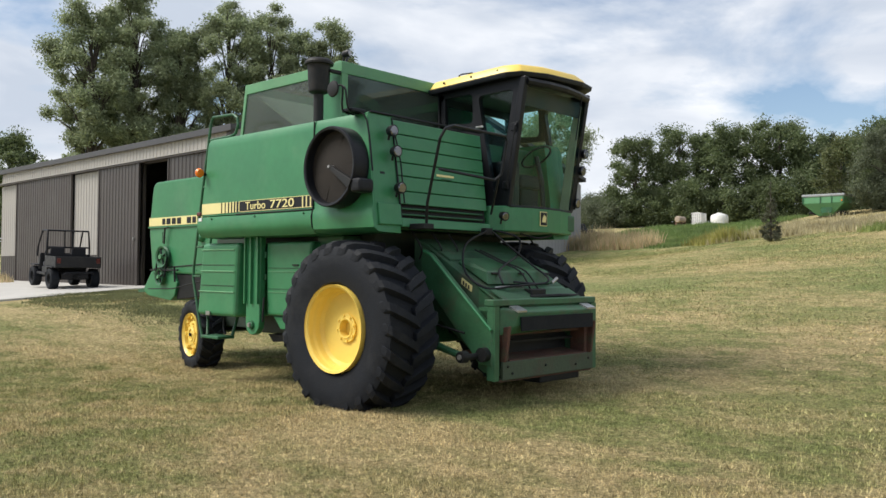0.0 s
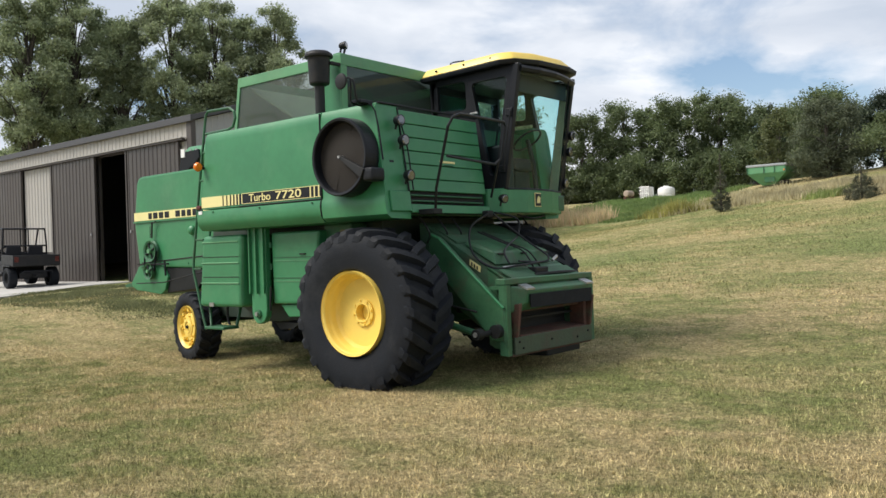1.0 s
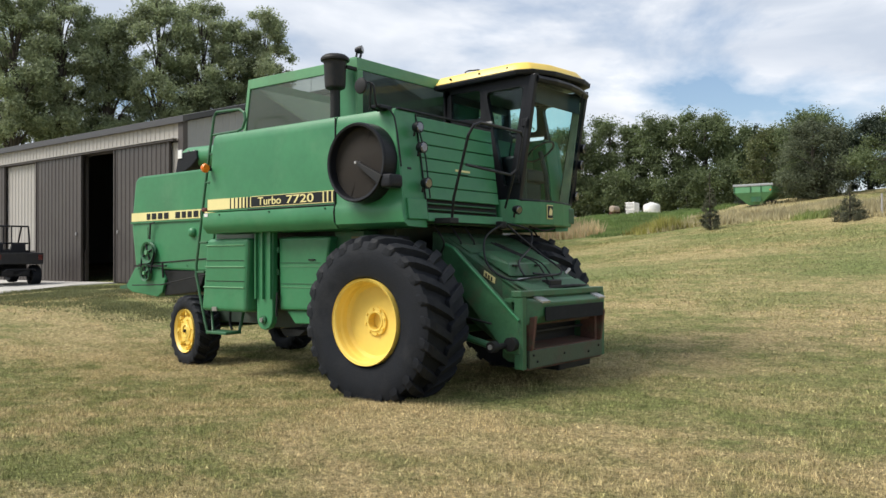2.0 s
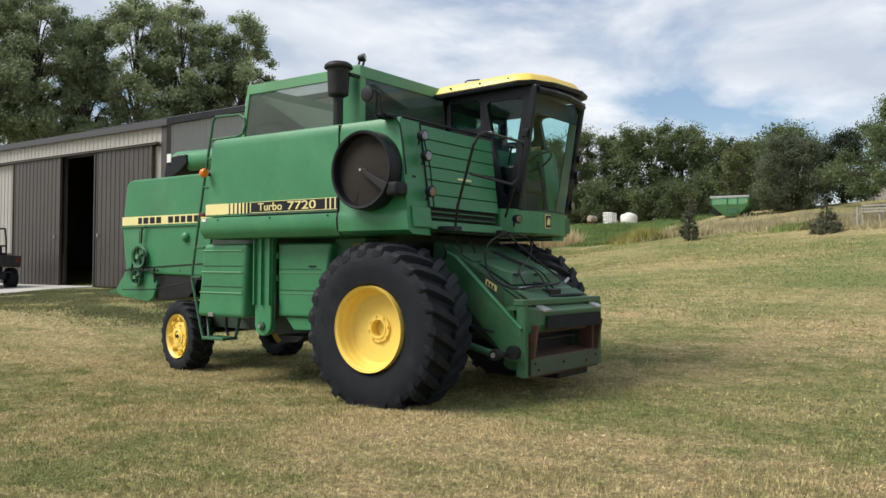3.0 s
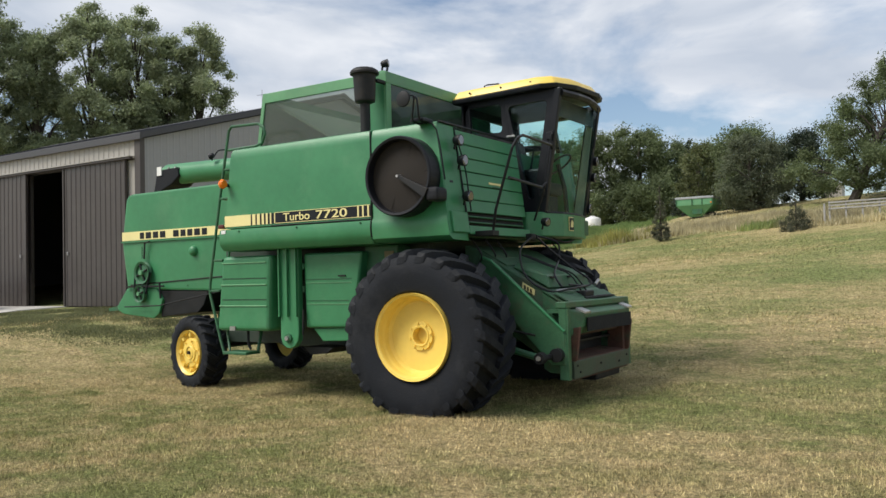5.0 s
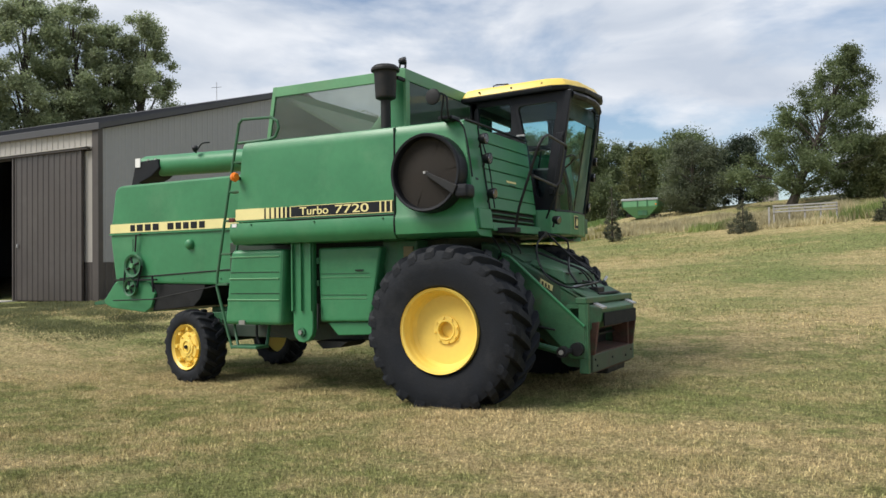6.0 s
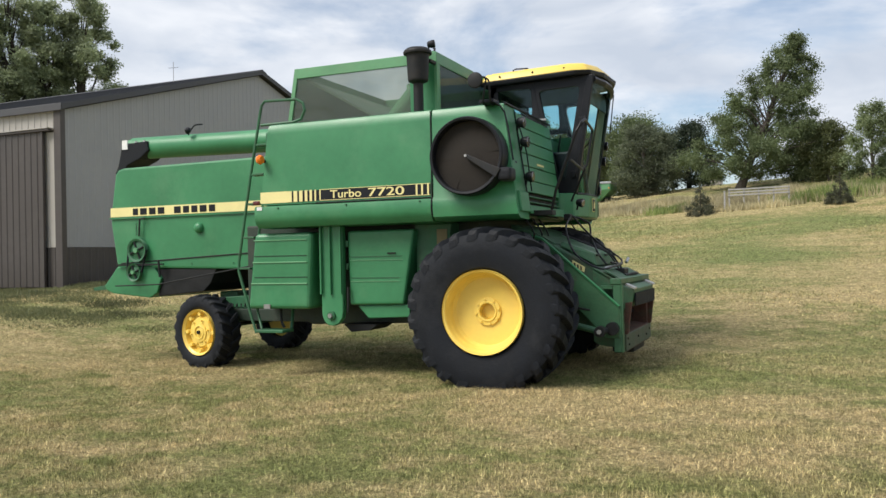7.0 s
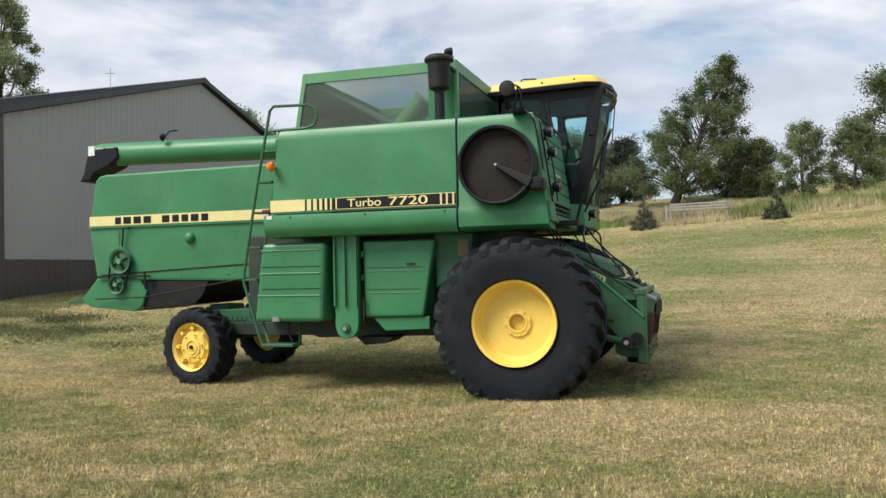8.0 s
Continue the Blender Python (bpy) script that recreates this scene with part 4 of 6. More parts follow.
def build_utv():
    """Built at the origin, heading along +x, then set on the apron."""
    root = thing("utility_vehicle", (0, 0, 0), "dusty black two-seat utility vehicle parked on the concrete", "vehicle")
    part("chassis", box(-1.1, 1.3, -0.42, 0.42, 0.32, 0.50, 0.03), PLASTIC, root)
    bed = part("cargo_bed", box(-1.38, -0.28, -0.70, 0.70, 0.70, 0.76, 0.01), PLASTIC, root)
    for y in (-0.70, 0.66):
        part("bed_side", box(-1.38, -0.28, y, y + 0.04, 0.72, 1.05, 0.012), PLASTIC, bed)
    part("tailgate", box(-1.42, -1.36, -0.70, 0.70, 0.72, 1.05, 0.015), PLASTIC, bed)
    part("headboard", box(-0.32, -0.28, -0.70, 0.70, 0.72, 1.10, 0.01), PLASTIC, bed)
    for y in (-0.66, 0.54):
        part("tail_light", box(-1.44, -1.415, y, y + 0.12, 0.84, 1.0, 0.01), DULL_RED, root)
    part("bonnet", hexa([(0.65, -0.62, 0.55), (1.40, -0.5, 0.55), (1.40, 0.5, 0.55), (0.65, 0.62, 0.55)], [(0.65, -0.6, 1.12), (1.30, -0.45, 0.92), (1.30, 0.45, 0.92), (0.65, 0.6, 1.12)], 0.05), PLASTIC, root)
    part("floor_pan", box(-0.25, 0.7, -0.68, 0.68, 0.42, 0.50, 0.02), PLASTIC, root)
    for y in (-0.6, 0.06):
        part("seat", box(-0.22, 0.3, y, y + 0.54, 0.68, 0.84, 0.05), CLOTH, root)
        part("seat_back", hexa([(-0.26, y, 0.80), (-0.12, y, 0.80), (-0.12, y + 0.54, 0.80), (-0.26, y + 0.54, 0.80)], [(-0.38, y + 0.06, 1.32), (-0.28, y + 0.06, 1.32), (-0.28, y + 0.48, 1.32), (-0.38, y + 0.48, 1.32)], 0.04), CLOTH, root)
    part("seat_base", box(-0.24, 0.32, -0.62, 0.62, 0.48, 0.68, 0.02), PLASTIC, root)
    for y in (-0.66, 0.66):
        part("cage_post", tube([(-0.30, y, 0.72), (-0.34, y, 1.3), (-0.30, y * 0.95, 1.86)], 0.028, 8, 4), BLACK, root)
        part("cage_post", tube([(0.72, y, 1.0), (0.62, y, 1.35), (0.28, y * 0.95, 1.86)], 0.028, 8, 4), BLACK, root)
        part("cage_rail", tube([(-0.30, y * 0.95, 1.86), (0.28, y * 0.95, 1.86)], 0.028, 8), BLACK, root)
    for x, z in ((-0.30, 1.86), (0.28, 1.86), (-0.33, 1.32)):
        part("cage_bar", tube([(x, -0.63, z), (x, 0.63, z)], 0.026, 8), BLACK, root)
    for y in (-0.12, 0.12):
        part("cage_bar", tube([(-0.30, y, 1.86), (-0.33, y, 1.32)], 0.02, 8), BLACK, root)
    part("steering_wheel", lathe([(0.16, -0.012), (0.18, 0.0), (0.16, 0.012), (0.14, 0.0)], (0.45, 0.33, 1.10), "x", 24, True), BLACK, root, smooth=True)
    part("bumper", tube([(-1.45, -0.45, 0.5), (-1.52, -0.4, 0.55), (-1.52, 0.4, 0.55), (-1.45, 0.45, 0.5)], 0.025, 8), BLACK, root)
    part("hitch", box(-1.55, -1.1, -0.06, 0.06, 0.36, 0.44, 0.01), SOOT, root)
    for x in (-0.88, 1.02):
        part("axle", rod((x, -0.55, 0.33), (x, 0.55, 0.33), 0.035), SOOT, root)
        for y in (-0.62, 0.62):
            tyre_wheel(root, (x, y, 0.33), 0.33, 0.27, 0.17, rim_mat=SOOT)
            part("mudguard", box(x - 0.36, x + 0.36, y - 0.13, y + 0.13, 0.69, 0.73, 0.02), PLASTIC, root)
    x, y = -21.6, 6.15
    root.matrix_basis = pose(x, y, ground_z(x, y) + 0.04, 0, -2.4, 174)
    return root


build_utv()


# the combine: x runs towards its front, y away from its side walked along
MID = 1.70
GREEN_DULL = material("dusty_green_paint", (0.10, 0.165, 0.10), 0.6, vary=0.2, scale=2.5, dirt=(0.20, 0.19, 0.15), dirt_amount=0.7, dirt_scale=2)
BEIGE = material("beige_trim", (0.30, 0.27, 0.20), 0.8, vary=0.12, scale=5)


def sheet(profile, left, right, cuts=1):
    """A side sheet from a (y, z) profile, its ends given as x for each height."""
    verts, faces = [], []
    for s in (0.0, 1.0):
        for y, z in profile:
            verts.append((left(z) + (right(z) - left(z)) * s, y, z))
    k = len(profile)
    faces += [(i, (i + 1) % k, k + (i + 1) % k, k + i) for i in range(k)] + [tuple(range(k)), tuple(range(k, 2 * k))]
    bm = mesh_of(verts, faces)
    bmesh.ops.recalc_face_normals(bm, faces=bm.faces)
    return bm


def face_x(z):
    return 0.20 + (3.0 - z) * 0.13


def drive_tyre(centre, r, width, rim, lugs, lug_h, out):
    """A lugged tyre about the y axis; out is the side (-1 or 1) that faces away from the machine."""
    w = width / 2
    bm = lathe([(rim, -w * 0.80), (rim * 1.06, -w * 0.90), (r * 0.70, -w * 1.0), (r * 0.84, -w * 0.99), (r * 0.92, -w * 0.90), (r - lug_h, -w * 0.66), (r - lug_h * 0.75, 0),
                (r - lug_h, w * 0.66), (r * 0.92, w * 0.90), (r * 0.84, w * 0.99), (r * 0.70, w * 1.0), (rim * 1.06, w * 0.90), (rim, w * 0.80)], centre, "y", 64, True)
    return bm


def tread_lugs(wheel, centre, r, width, lugs, lug_h):
    w = width / 2
    for side in (-1, 1):
        bm = bmesh.new()
        rows = []
        for f, swing, thick, low, high in ((1.0, -0.075, 0.040, r * 0.835, r * 0.845), (0.985, -0.055, 0.052, r * 0.865, r * 0.91), (0.93, -0.03, 0.058, r - lug_h * 1.8, r * 0.958), (0.76, 0.015, 0.060, r - lug_h * 1.3, r * 0.99), (0.40, 0.085, 0.053, r - lug_h * 1.1, r), (0.12, 0.14, 0.050, r - lug_h, r), (-0.07, 0.19, 0.044, r - lug_h, r * 0.995)):
            row = []
            for a, rad in ((-swing - thick * 1.45, low), (-swing - thick * 0.85, high), (-swing + thick * 0.85, high), (-swing + thick * 1.45, low)):
                row.append(bm.verts.new((rad * math.cos(a), side * w * f, rad * math.sin(a))))
            rows.append(row)
        for p, q in zip(rows, rows[1:]):
            for k in range(4):
                bm.faces.new((p[k], p[(k + 1) % 4], q[(k + 1) % 4], q[k]))
        bm.faces.new(rows[0])
        bm.faces.new(rows[-1][::-1])
        first = part("tread_lug", bm, RUBBER, wheel)
        for i in range(lugs):
            ob = first if i == 0 else new("tread_lug", first.data)
            ob.parent = wheel
            ob.matrix_basis = pose(*centre, 0, 360 * (i + (0.5 if side > 0 else 0)) / lugs, 0)


def drive_wheel(root, x, hub_y, z, r, width, rim, out, lugs=23, lug_h=0.05, rear=False):
    """out is -1 for the wheel on the walked side, 1 for the other."""
    face = hub_y + out * (0.19 if not rear else 0.10)
    mid = face - out * width / 2
    wheel = part("rear_wheel" if rear else "drive_wheel", lathe(
        [(rim * 1.0, 0.0), (rim * 0.985, -0.012), (rim * 0.955, -0.015), (rim * 0.93, -0.03), (rim * 0.91, -0.075), (rim * 0.885, -0.10), (rim * 0.86, -0.15), (rim * 0.80, -0.185),
         (rim * 0.45, -0.195), (rim * 0.30, -0.20), (rim * 0.30, -0.22), (rim * 0.9, -0.26), (rim * 1.0, -0.30)] if not rear else
        [(rim, 0.0), (rim * 0.96, -0.015), (rim * 0.90, -0.03), (rim * 0.86, -0.10), (rim * 0.70, -0.09), (rim * 0.62, -0.045), (rim * 0.3, -0.04), (rim * 0.3, -0.08), (rim, -0.2)],
        (0, 0, 0), "y", 96, True), YELLOW, root, "yellow painted steel wheel")
    flip = Matrix.Translation((x, face, z)) @ (Matrix.Rotation(math.pi, 4, "Z") if out > 0 else Matrix.Identity(4)) @ Matrix.Diagonal((1, -1, 1, 1))
    wheel.data.transform(flip)
    wheel.data.flip_normals()
    part("tyre", drive_tyre((x, mid, z), r, width, rim, lugs, lug_h, out), RUBBER, wheel, "black rubber tyre", smooth=True)
    tread_lugs(wheel, (x, mid, z), r, width, lugs, lug_h)
    depth = face - out * (0.19 if not rear else 0.04)
    hub_r = rim * (0.33 if not rear else 0.42)
    cup = 0.0 if rear else -out * 0.07
    part("hub", lathe([(hub_r * 0.58, cup), (hub_r * 0.60, out * 0.022), (hub_r * 0.70, out * 0.024), (hub_r * 0.76, out * 0.014), (hub_r, out * 0.012), (hub_r, 0.0)], (x, depth, z), "y", 32, True), YELLOW, wheel)
    part("hub_cap", lathe([(0.0, cup + out * 0.015), (hub_r * 0.45, cup + out * 0.012), (hub_r * 0.60, cup + out * 0.004)], (x, depth, z), "y", 24), YELLOW, wheel)
    if rear:
        part("grease_cap", rod((x, depth, z), (x, depth + out * 0.04, z), 0.028, 0.022, 12), SOOT, wheel)
        for k in range(8):
            a = 2 * math.pi * k / 8
            p = Vector((x + rim * 0.80 * math.cos(a), depth, z + rim * 0.80 * math.sin(a)))
            part("rim_lug", rod(p - Vector((0, out * 0.05, 0)), p + Vector((0, out * 0.01, 0)), 0.035, 0.026, 8), YELLOW, wheel)
    for k in range(8 if not rear else 6):
        a = 2 * math.pi * k / (8 if not rear else 6) + 0.2
        rr = hub_r * (0.88 if not rear else 1.25)
        p = Vector((x + rr * math.cos(a), depth, z + rr * math.sin(a)))
        part("wheel_bolt", rod(p, p + Vector((0, out * 0.028, 0)), 0.013, seg=6), YELLOW, wheel)
    if rear:
        pin = Matrix.Translation((x, mid, z))
        wheel.matrix_basis = pin @ Matrix.Rotation(radians(-10), 4, "Z") @ pin.inverted()
    return wheel


def lamp(root, place, aim, r=0.052, lens=SILVER, name="work_light"):
    p, d = Vector(place), Vector(aim).normalized()
    body = bmesh.new()
    add_tube(body, [p - d * 0.075, p - d * 0.06, p - d * 0.02, p + d * 0.012], r, 18, [r * 0.45, r * 0.8, r, r * 1.05])
    ob = part(name, body, BLACK, root, "black round work light", smooth=False)
    part("lens", rod(p + d * 0.0125, p + d * 0.019, r * 0.88, r * 0.75, 18), lens, ob)
    part("bracket", tube([p - d * 0.05, p - d * 0.05 - Vector((0.02, 0, 0.09))], 0.012, 6), BLACK, ob)
    return ob


def build_combine():
    c = thing("combine_harvester", (-2.0, MID, 0.0), "green combine harvester with yellow wheels, parked on the lawn", "combine harvester")

    # body core and side sheets
    part("separator_body", box(-2.78, 0.02, 0.14, 3.26, 1.86, 2.93, 0.02), GREEN_DARK, c)
    upper = [(0.40, 3.0), (0.13, 3.005), (0.085, 2.99), (0.062, 2.95), (0.055, 2.88), (0.055, 2.065), (0.40, 2.065)]
    part("side_panel", sheet(upper, lambda z: -2.68 - (3.0 - z) * 0.13, lambda z: -0.622), GREEN, c, "large glossy green side panel", smooth=True)
    lower = [(0.40, 2.055), (0.065, 2.055), (0.04, 2.045), (0.03, 2.0), (0.03, 1.92), (0.045, 1.865), (0.10, 1.805), (0.40, 1.795)]
    part("lower_panel", sheet(lower, lambda z: -2.875, lambda z: -0.622), GREEN, c, smooth=True)
    whole = [(0.40, 3.0), (0.13, 3.005), (0.085, 2.99), (0.062, 2.95), (0.055, 2.88), (0.055, 2.07), (0.035, 2.03), (0.03, 1.95), (0.045, 1.85), (0.10, 1.81), (0.40, 1.80)]
    part("fan_panel", sheet(whole, lambda z: -0.60, face_x), GREEN, c, smooth=True)
    far = [(3.0, 3.0), (3.27, 3.005), (3.32, 2.98), (3.345, 2.9), (3.345, 1.9), (3.30, 1.83), (3.0, 1.82)]
    part("far_side_panel", sheet(far, lambda z: -2.85, face_x), GREEN, c)

    # decal band with bars and lettering
    def strip(name, x0, x1, z0, z1, mat, y=0.049, label=""):
        return part(name, box(x0, x1, y, y + 0.012, z0, z1), mat, c, label)
    strip("decal_band", -2.80, -2.43, 2.085, 2.215, CREAM)
    strip("decal_band", -2.43, -0.63, 2.092, 2.208, BLACK, label="black decal band")
    for x0, x1 in ((-2.43, -2.37), (-2.345, -2.295), (-2.27, -2.225), (-2.195, -2.16), (-2.13, -2.10), (-2.065, -2.045), (-2.0, -1.985)):
        strip("decal_bar", x0, x1, 2.087, 2.213, CREAM, 0.047)
    for x in (-0.80, -0.735, -0.665):
        strip("decal_bar", x, x + 0.02, 2.092, 2.208, CREAM, 0.047)
    for z in (2.087, 2.208):
        strip("decal_line", -2.0, -0.63, z, z + 0.006, CREAM, 0.047)
    lettering("lettering", "Turbo", (-1.86, 0.046, 2.11), 0.125, CREAM, c, stretch=1.25, bold=0.001)
    lettering("lettering", "7720", (-1.385, 0.046, 2.108), 0.13, CREAM, c, stretch=1.74, bold=0.001)
    part("trim_rail", tube([(-2.05, 0.045, 2.062), (-0.63, 0.045, 2.060)], 0.008, 6), BLACK, c)
    part("side_marker", box(-2.90, -2.81, 0.03, 0.06, 2.07, 2.12, 0.015), DULL_RED, c)
    part("sticker", box(-2.84, -2.77, 0.026, 0.04, 2.005, 2.045), WHITE, c)

    # rear hood
    hood = [(-6.03, 1.36), (-6.13, 1.95), (-6.14, 2.10), (-6.04, 2.70), (-5.98, 2.76), (-5.90, 2.78), (-2.75, 2.80), (-2.75, 1.32), (-3.7, 1.31)]
    part("rear_hood", prism(hood, "y", 1.10, 2.36, 0.03, 2), GREEN, c, "green straw hood")
    part("hood_band", box(-6.135, -3.35, 1.092, 1.112, 2.085, 2.215), CREAM, c, "cream band across the hood")
    # maker's name as plain blocks
    x = -5.72
    for k, w in enumerate((0.11, 0.14, 0.135, 0.135, 0.0, 0.135, 0.12, 0.12, 0.135, 0.12)):
        if w:
            part("name_block", box(x, x + w * 0.86, 1.086, 1.10, 2.102, 2.196, 0.012), BLACK, c)
        x += (w + 0.022) if w else 0.13
    part("hood_lip", box(-6.14, -3.3, 1.075, 1.10, 2.055, 2.075), GREEN, c)
    part("hood_seam", tube([(-5.95, 1.095, 1.42), (-3.45, 1.095, 1.54)], 0.009, 6), SOOT, c)
    part("dome_cap", lathe([(0.075, 0.0), (0.072, -0.025), (0.055, -0.05), (0.03, -0.062), (0.0, -0.066)], (-4.56, 1.098, 1.885), "y", 24), GREEN, c, smooth=True)
    part("lever", tube([(-5.46, 1.05, 2.05), (-5.56, 1.05, 2.04), (-5.58, 1.05, 1.80)], 0.013, 6), SOOT, c)
    part("spring", tube([(-5.62 + 0.012 * (-1) ** i, 1.05, 1.98 - 0.015 * i) for i in range(12)], 0.006, 5), SOOT, c)
    for (px, pz, pr) in ((-5.60, 1.60, 0.165), (-5.66, 1.29, 0.125)):
        pul = part("pulley", lathe([(pr * 0.2, 0.0), (pr * 0.75, 0.015), (pr * 0.82, -0.01), (pr, -0.02), (pr * 0.88, 0.008), (pr, 0.035), (pr * 0.8, 0.04), (pr * 0.2, 0.03)], (px, 1.03, pz), "y", 32, True), GREEN_DARK, c, "worn green belt pulley")
        part("hub", rod((px, 0.99, pz), (px, 1.10, pz), pr * 0.22, seg=16), GREEN_FADED, pul)
        for k in range(4):
            a = k * math.pi / 2 + 0.4
            part("spoke", rod((px, 1.03, pz), (px + pr * 0.8 * math.cos(a), 1.03, pz + pr * 0.8 * math.sin(a)), 0.014, seg=6), SOOT, pul)
    part("belt", tube([(-5.765, 1.035, 1.60), (-5.79, 1.035, 1.29)], 0.014, 6), RUBBER, c)
    part("belt", tube([(-5.435, 1.035, 1.60), (-5.53, 1.035, 1.29)], 0.014, 6), RUBBER, c)
    part("spreader_shield", prism([(-6.26, 1.10), (-6.02, 1.37), (-5.35, 1.37), (-5.22, 1.20), (-5.30, 1.0), (-5.42, 0.93), (-6.10, 0.99), (-6.22, 1.04)], "y", 1.08, 2.35, 0.015), GREEN, c)
    part("shield_tip", prism([(-6.52, 1.07), (-6.2, 1.13), (-6.2, 1.05), (-6.5, 1.03)], "y", 1.12, 1.5), GREEN_DARK, c)
    part("straw_chute", prism([(-5.30, 1.33), (-4.30, 1.33), (-4.40, 1.13), (-4.52, 1.02), (-5.30, 0.95)], "y", 1.12, 2.3, 0.01), SOOT, c, "dark rubber straw chute")
    part("linkage_bar", box(-5.98, -5.15, 1.03, 1.06, 1.385, 1.41), SOOT, c)
    part("linkage_bar", tube([(-5.2, 1.03, 1.22), (-5.22, 1.03, 1.45)], 0.015, 6), SOOT, c)
    part("pull_rod", tube([(-6.0, 1.02, 1.10), (-5.2, 1.0, 1.12), (-3.3, 0.95, 1.40)], 0.009, 6), SOOT, c)

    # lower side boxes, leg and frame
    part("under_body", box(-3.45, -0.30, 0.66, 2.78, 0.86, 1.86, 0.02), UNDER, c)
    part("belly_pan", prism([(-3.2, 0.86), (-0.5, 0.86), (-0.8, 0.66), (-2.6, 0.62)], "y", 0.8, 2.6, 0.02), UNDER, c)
    binb = [(-3.10, 0.17, 0.85), (-2.24, 0.17, 0.85), (-2.22, 0.70, 0.85), (-3.08, 0.70, 0.85)]
    bint = [(-2.99, 0.17, 1.74), (-2.19, 0.17, 1.74), (-2.18, 0.70, 1.74), (-2.98, 0.70, 1.74)]
    tool = part("side_box", hexa(binb, bint, 0.065, 4), GREEN, c, "green side box with pressed ribs", smooth=False)
    # pale ribs and dark lines paint the light and shade of the pressing
    for z, s in ((1.655, 0.02), (1.395, 0.045), (1.145, 0.075)):
        part("pressed_rib", box(-2.97 - s, -2.26, 0.160, 0.174, z - 0.006, z + 0.010, 0.004, 1), GREEN_FADED, tool)
    for z in (1.22, 1.47):
        part("groove", box(-2.99, -2.26, 0.165, 0.172, z, z + 0.006), SOOT, tool)
    part("tag", box(-2.86, -2.77, 0.155, 0.168, 0.855, 0.905), STEEL, tool)
    leg = part("lift_leg", prism([(-2.11, 1.84), (-2.115, 0.78), (-2.09, 0.71), (-2.04, 0.665), (-1.97, 0.655), (-1.90, 0.68), (-1.85, 0.74), (-1.835, 0.82), (-1.83, 1.84)], "y", 0.24, 0.32, 0.008, 1), GREEN, c, "green upright lift-cylinder leg")
    for x in (-2.105, -1.985, -1.845):
        part("flange", box(x - 0.009, x + 0.009, 0.205, 0.242, 1.02, 1.84), GREEN, leg)
    part("pivot_bolt", rod((-1.985, 0.245, 0.775), (-1.985, 0.19, 0.775), 0.032, 0.026, 10), STEEL, leg)
    part("pivot_collar", rod((-1.985, 0.245, 0.775), (-1.985, 0.215, 0.775), 0.055, 0.05, 20), GREEN_DARK, leg)
    part("chain", tube([(-1.775, 0.26, 1.10), (-1.765, 0.24, 0.9), (-1.775, 0.25, 0.82)], 0.012, 5, 4), SOOT, c)
    part("guard_panel", hexa([(-1.78, 0.30, 0.89), (-1.09, 0.30, 0.90), (-1.09, 0.62, 0.90), (-1.78, 0.62, 0.89)], [(-1.80, 0.30, 1.74), (-0.95, 0.30, 1.74), (-0.95, 0.62, 1.74), (-1.80, 0.62, 1.74)], 0.04, 3), GREEN, c, "green guard panel with pressed ribs")
    # paler and darker strips carry the pressed ribs' highlight and shade
    for z, e in ((1.16, -1.14), (1.40, -1.09), (1.20, -1.14), (1.44, -1.1)):
        part("groove", box(-1.76, e, 0.294, 0.302, z, z + 0.008), GREEN_DARK if z in (1.2, 1.44) else GREEN_FADED, c)
    part("guard_latch", box(-1.28, -1.18, 0.285, 0.30, 1.47, 1.485), SOOT, c)
    part("skirt", prism([(-1.70, 0.885), (-1.04, 0.90), (-1.04, 0.76), (-1.56, 0.74)], "y", 0.34, 0.5, 0.01), GREEN, c)
    part("elevator_housing", prism([(-1.0, 1.80), (-0.55, 1.80), (-0.60, 1.45), (-0.98, 1.20)], "y", 0.42, 0.7, 0.02), GREEN_DARK, c)
    part("warning_sign", box(-0.72, -0.60, 0.405, 0.415, 1.55, 1.73), material("faded_warning_sign", (0.17, 0.14, 0.06), 0.6), c)
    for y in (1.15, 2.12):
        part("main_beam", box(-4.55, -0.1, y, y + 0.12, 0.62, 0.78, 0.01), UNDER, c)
    part("belly_guard", prism([(-1.95, 0.66), (-1.5, 0.66), (-1.62, 0.59), (-1.85, 0.57)], "y", 0.45, 0.9), SOOT, c)

    # axles and wheels
    part("front_axle", box(-0.22, 0.22, 0.42, 2.62, 0.66, 1.06, 0.03), GREEN_DARK, c)
    for y, out in ((0.45, 1), (2.25, -1)):
        part("final_drive", rod((0, y, 0.85), (0, y + 0.24, 0.85), 0.24, seg=28), SOOT, c)
    part("transmission", box(-0.35, 0.30, 1.25, 2.15, 0.75, 1.5, 0.06), SOOT, c)
    drive_wheel(c, 0.01, 0.0, 0.855, 0.872, 0.66, 0.432, -1, 23, 0.070)
    drive_wheel(c, 0.01, 2.88, 0.915, 0.872, 0.66, 0.432, 1, 23, 0.070)
    part("rear_axle", box(-4.50, -4.32, 1.05, 2.72, 0.50, 0.68, 0.02), GREEN_DARK, c)
    part("rear_axle_frame", prism([(-4.6, 0.78), (-3.3, 0.78), (-3.3, 0.98), (-4.6, 0.92)], "y", 1.2, 2.2, 0.01), GREEN_DARK, c)
    part("axle_pivot", box(-4.55, -4.25, 1.5, 1.9, 0.6, 1.0, 0.02), GREEN_DARK, c)
    part("tie_rod", tube([(-4.25, 1.15, 0.55), (-4.25, 2.25, 0.55)], 0.022, 8), SOOT, c)
    drive_wheel(c, -4.365, 0.92, 0.485, 0.505, 0.34, 0.305, -1, 19, 0.035, True)
    drive_wheel(c, -4.365, 2.86, 0.555, 0.505, 0.34, 0.305, 1, 19, 0.035, True)

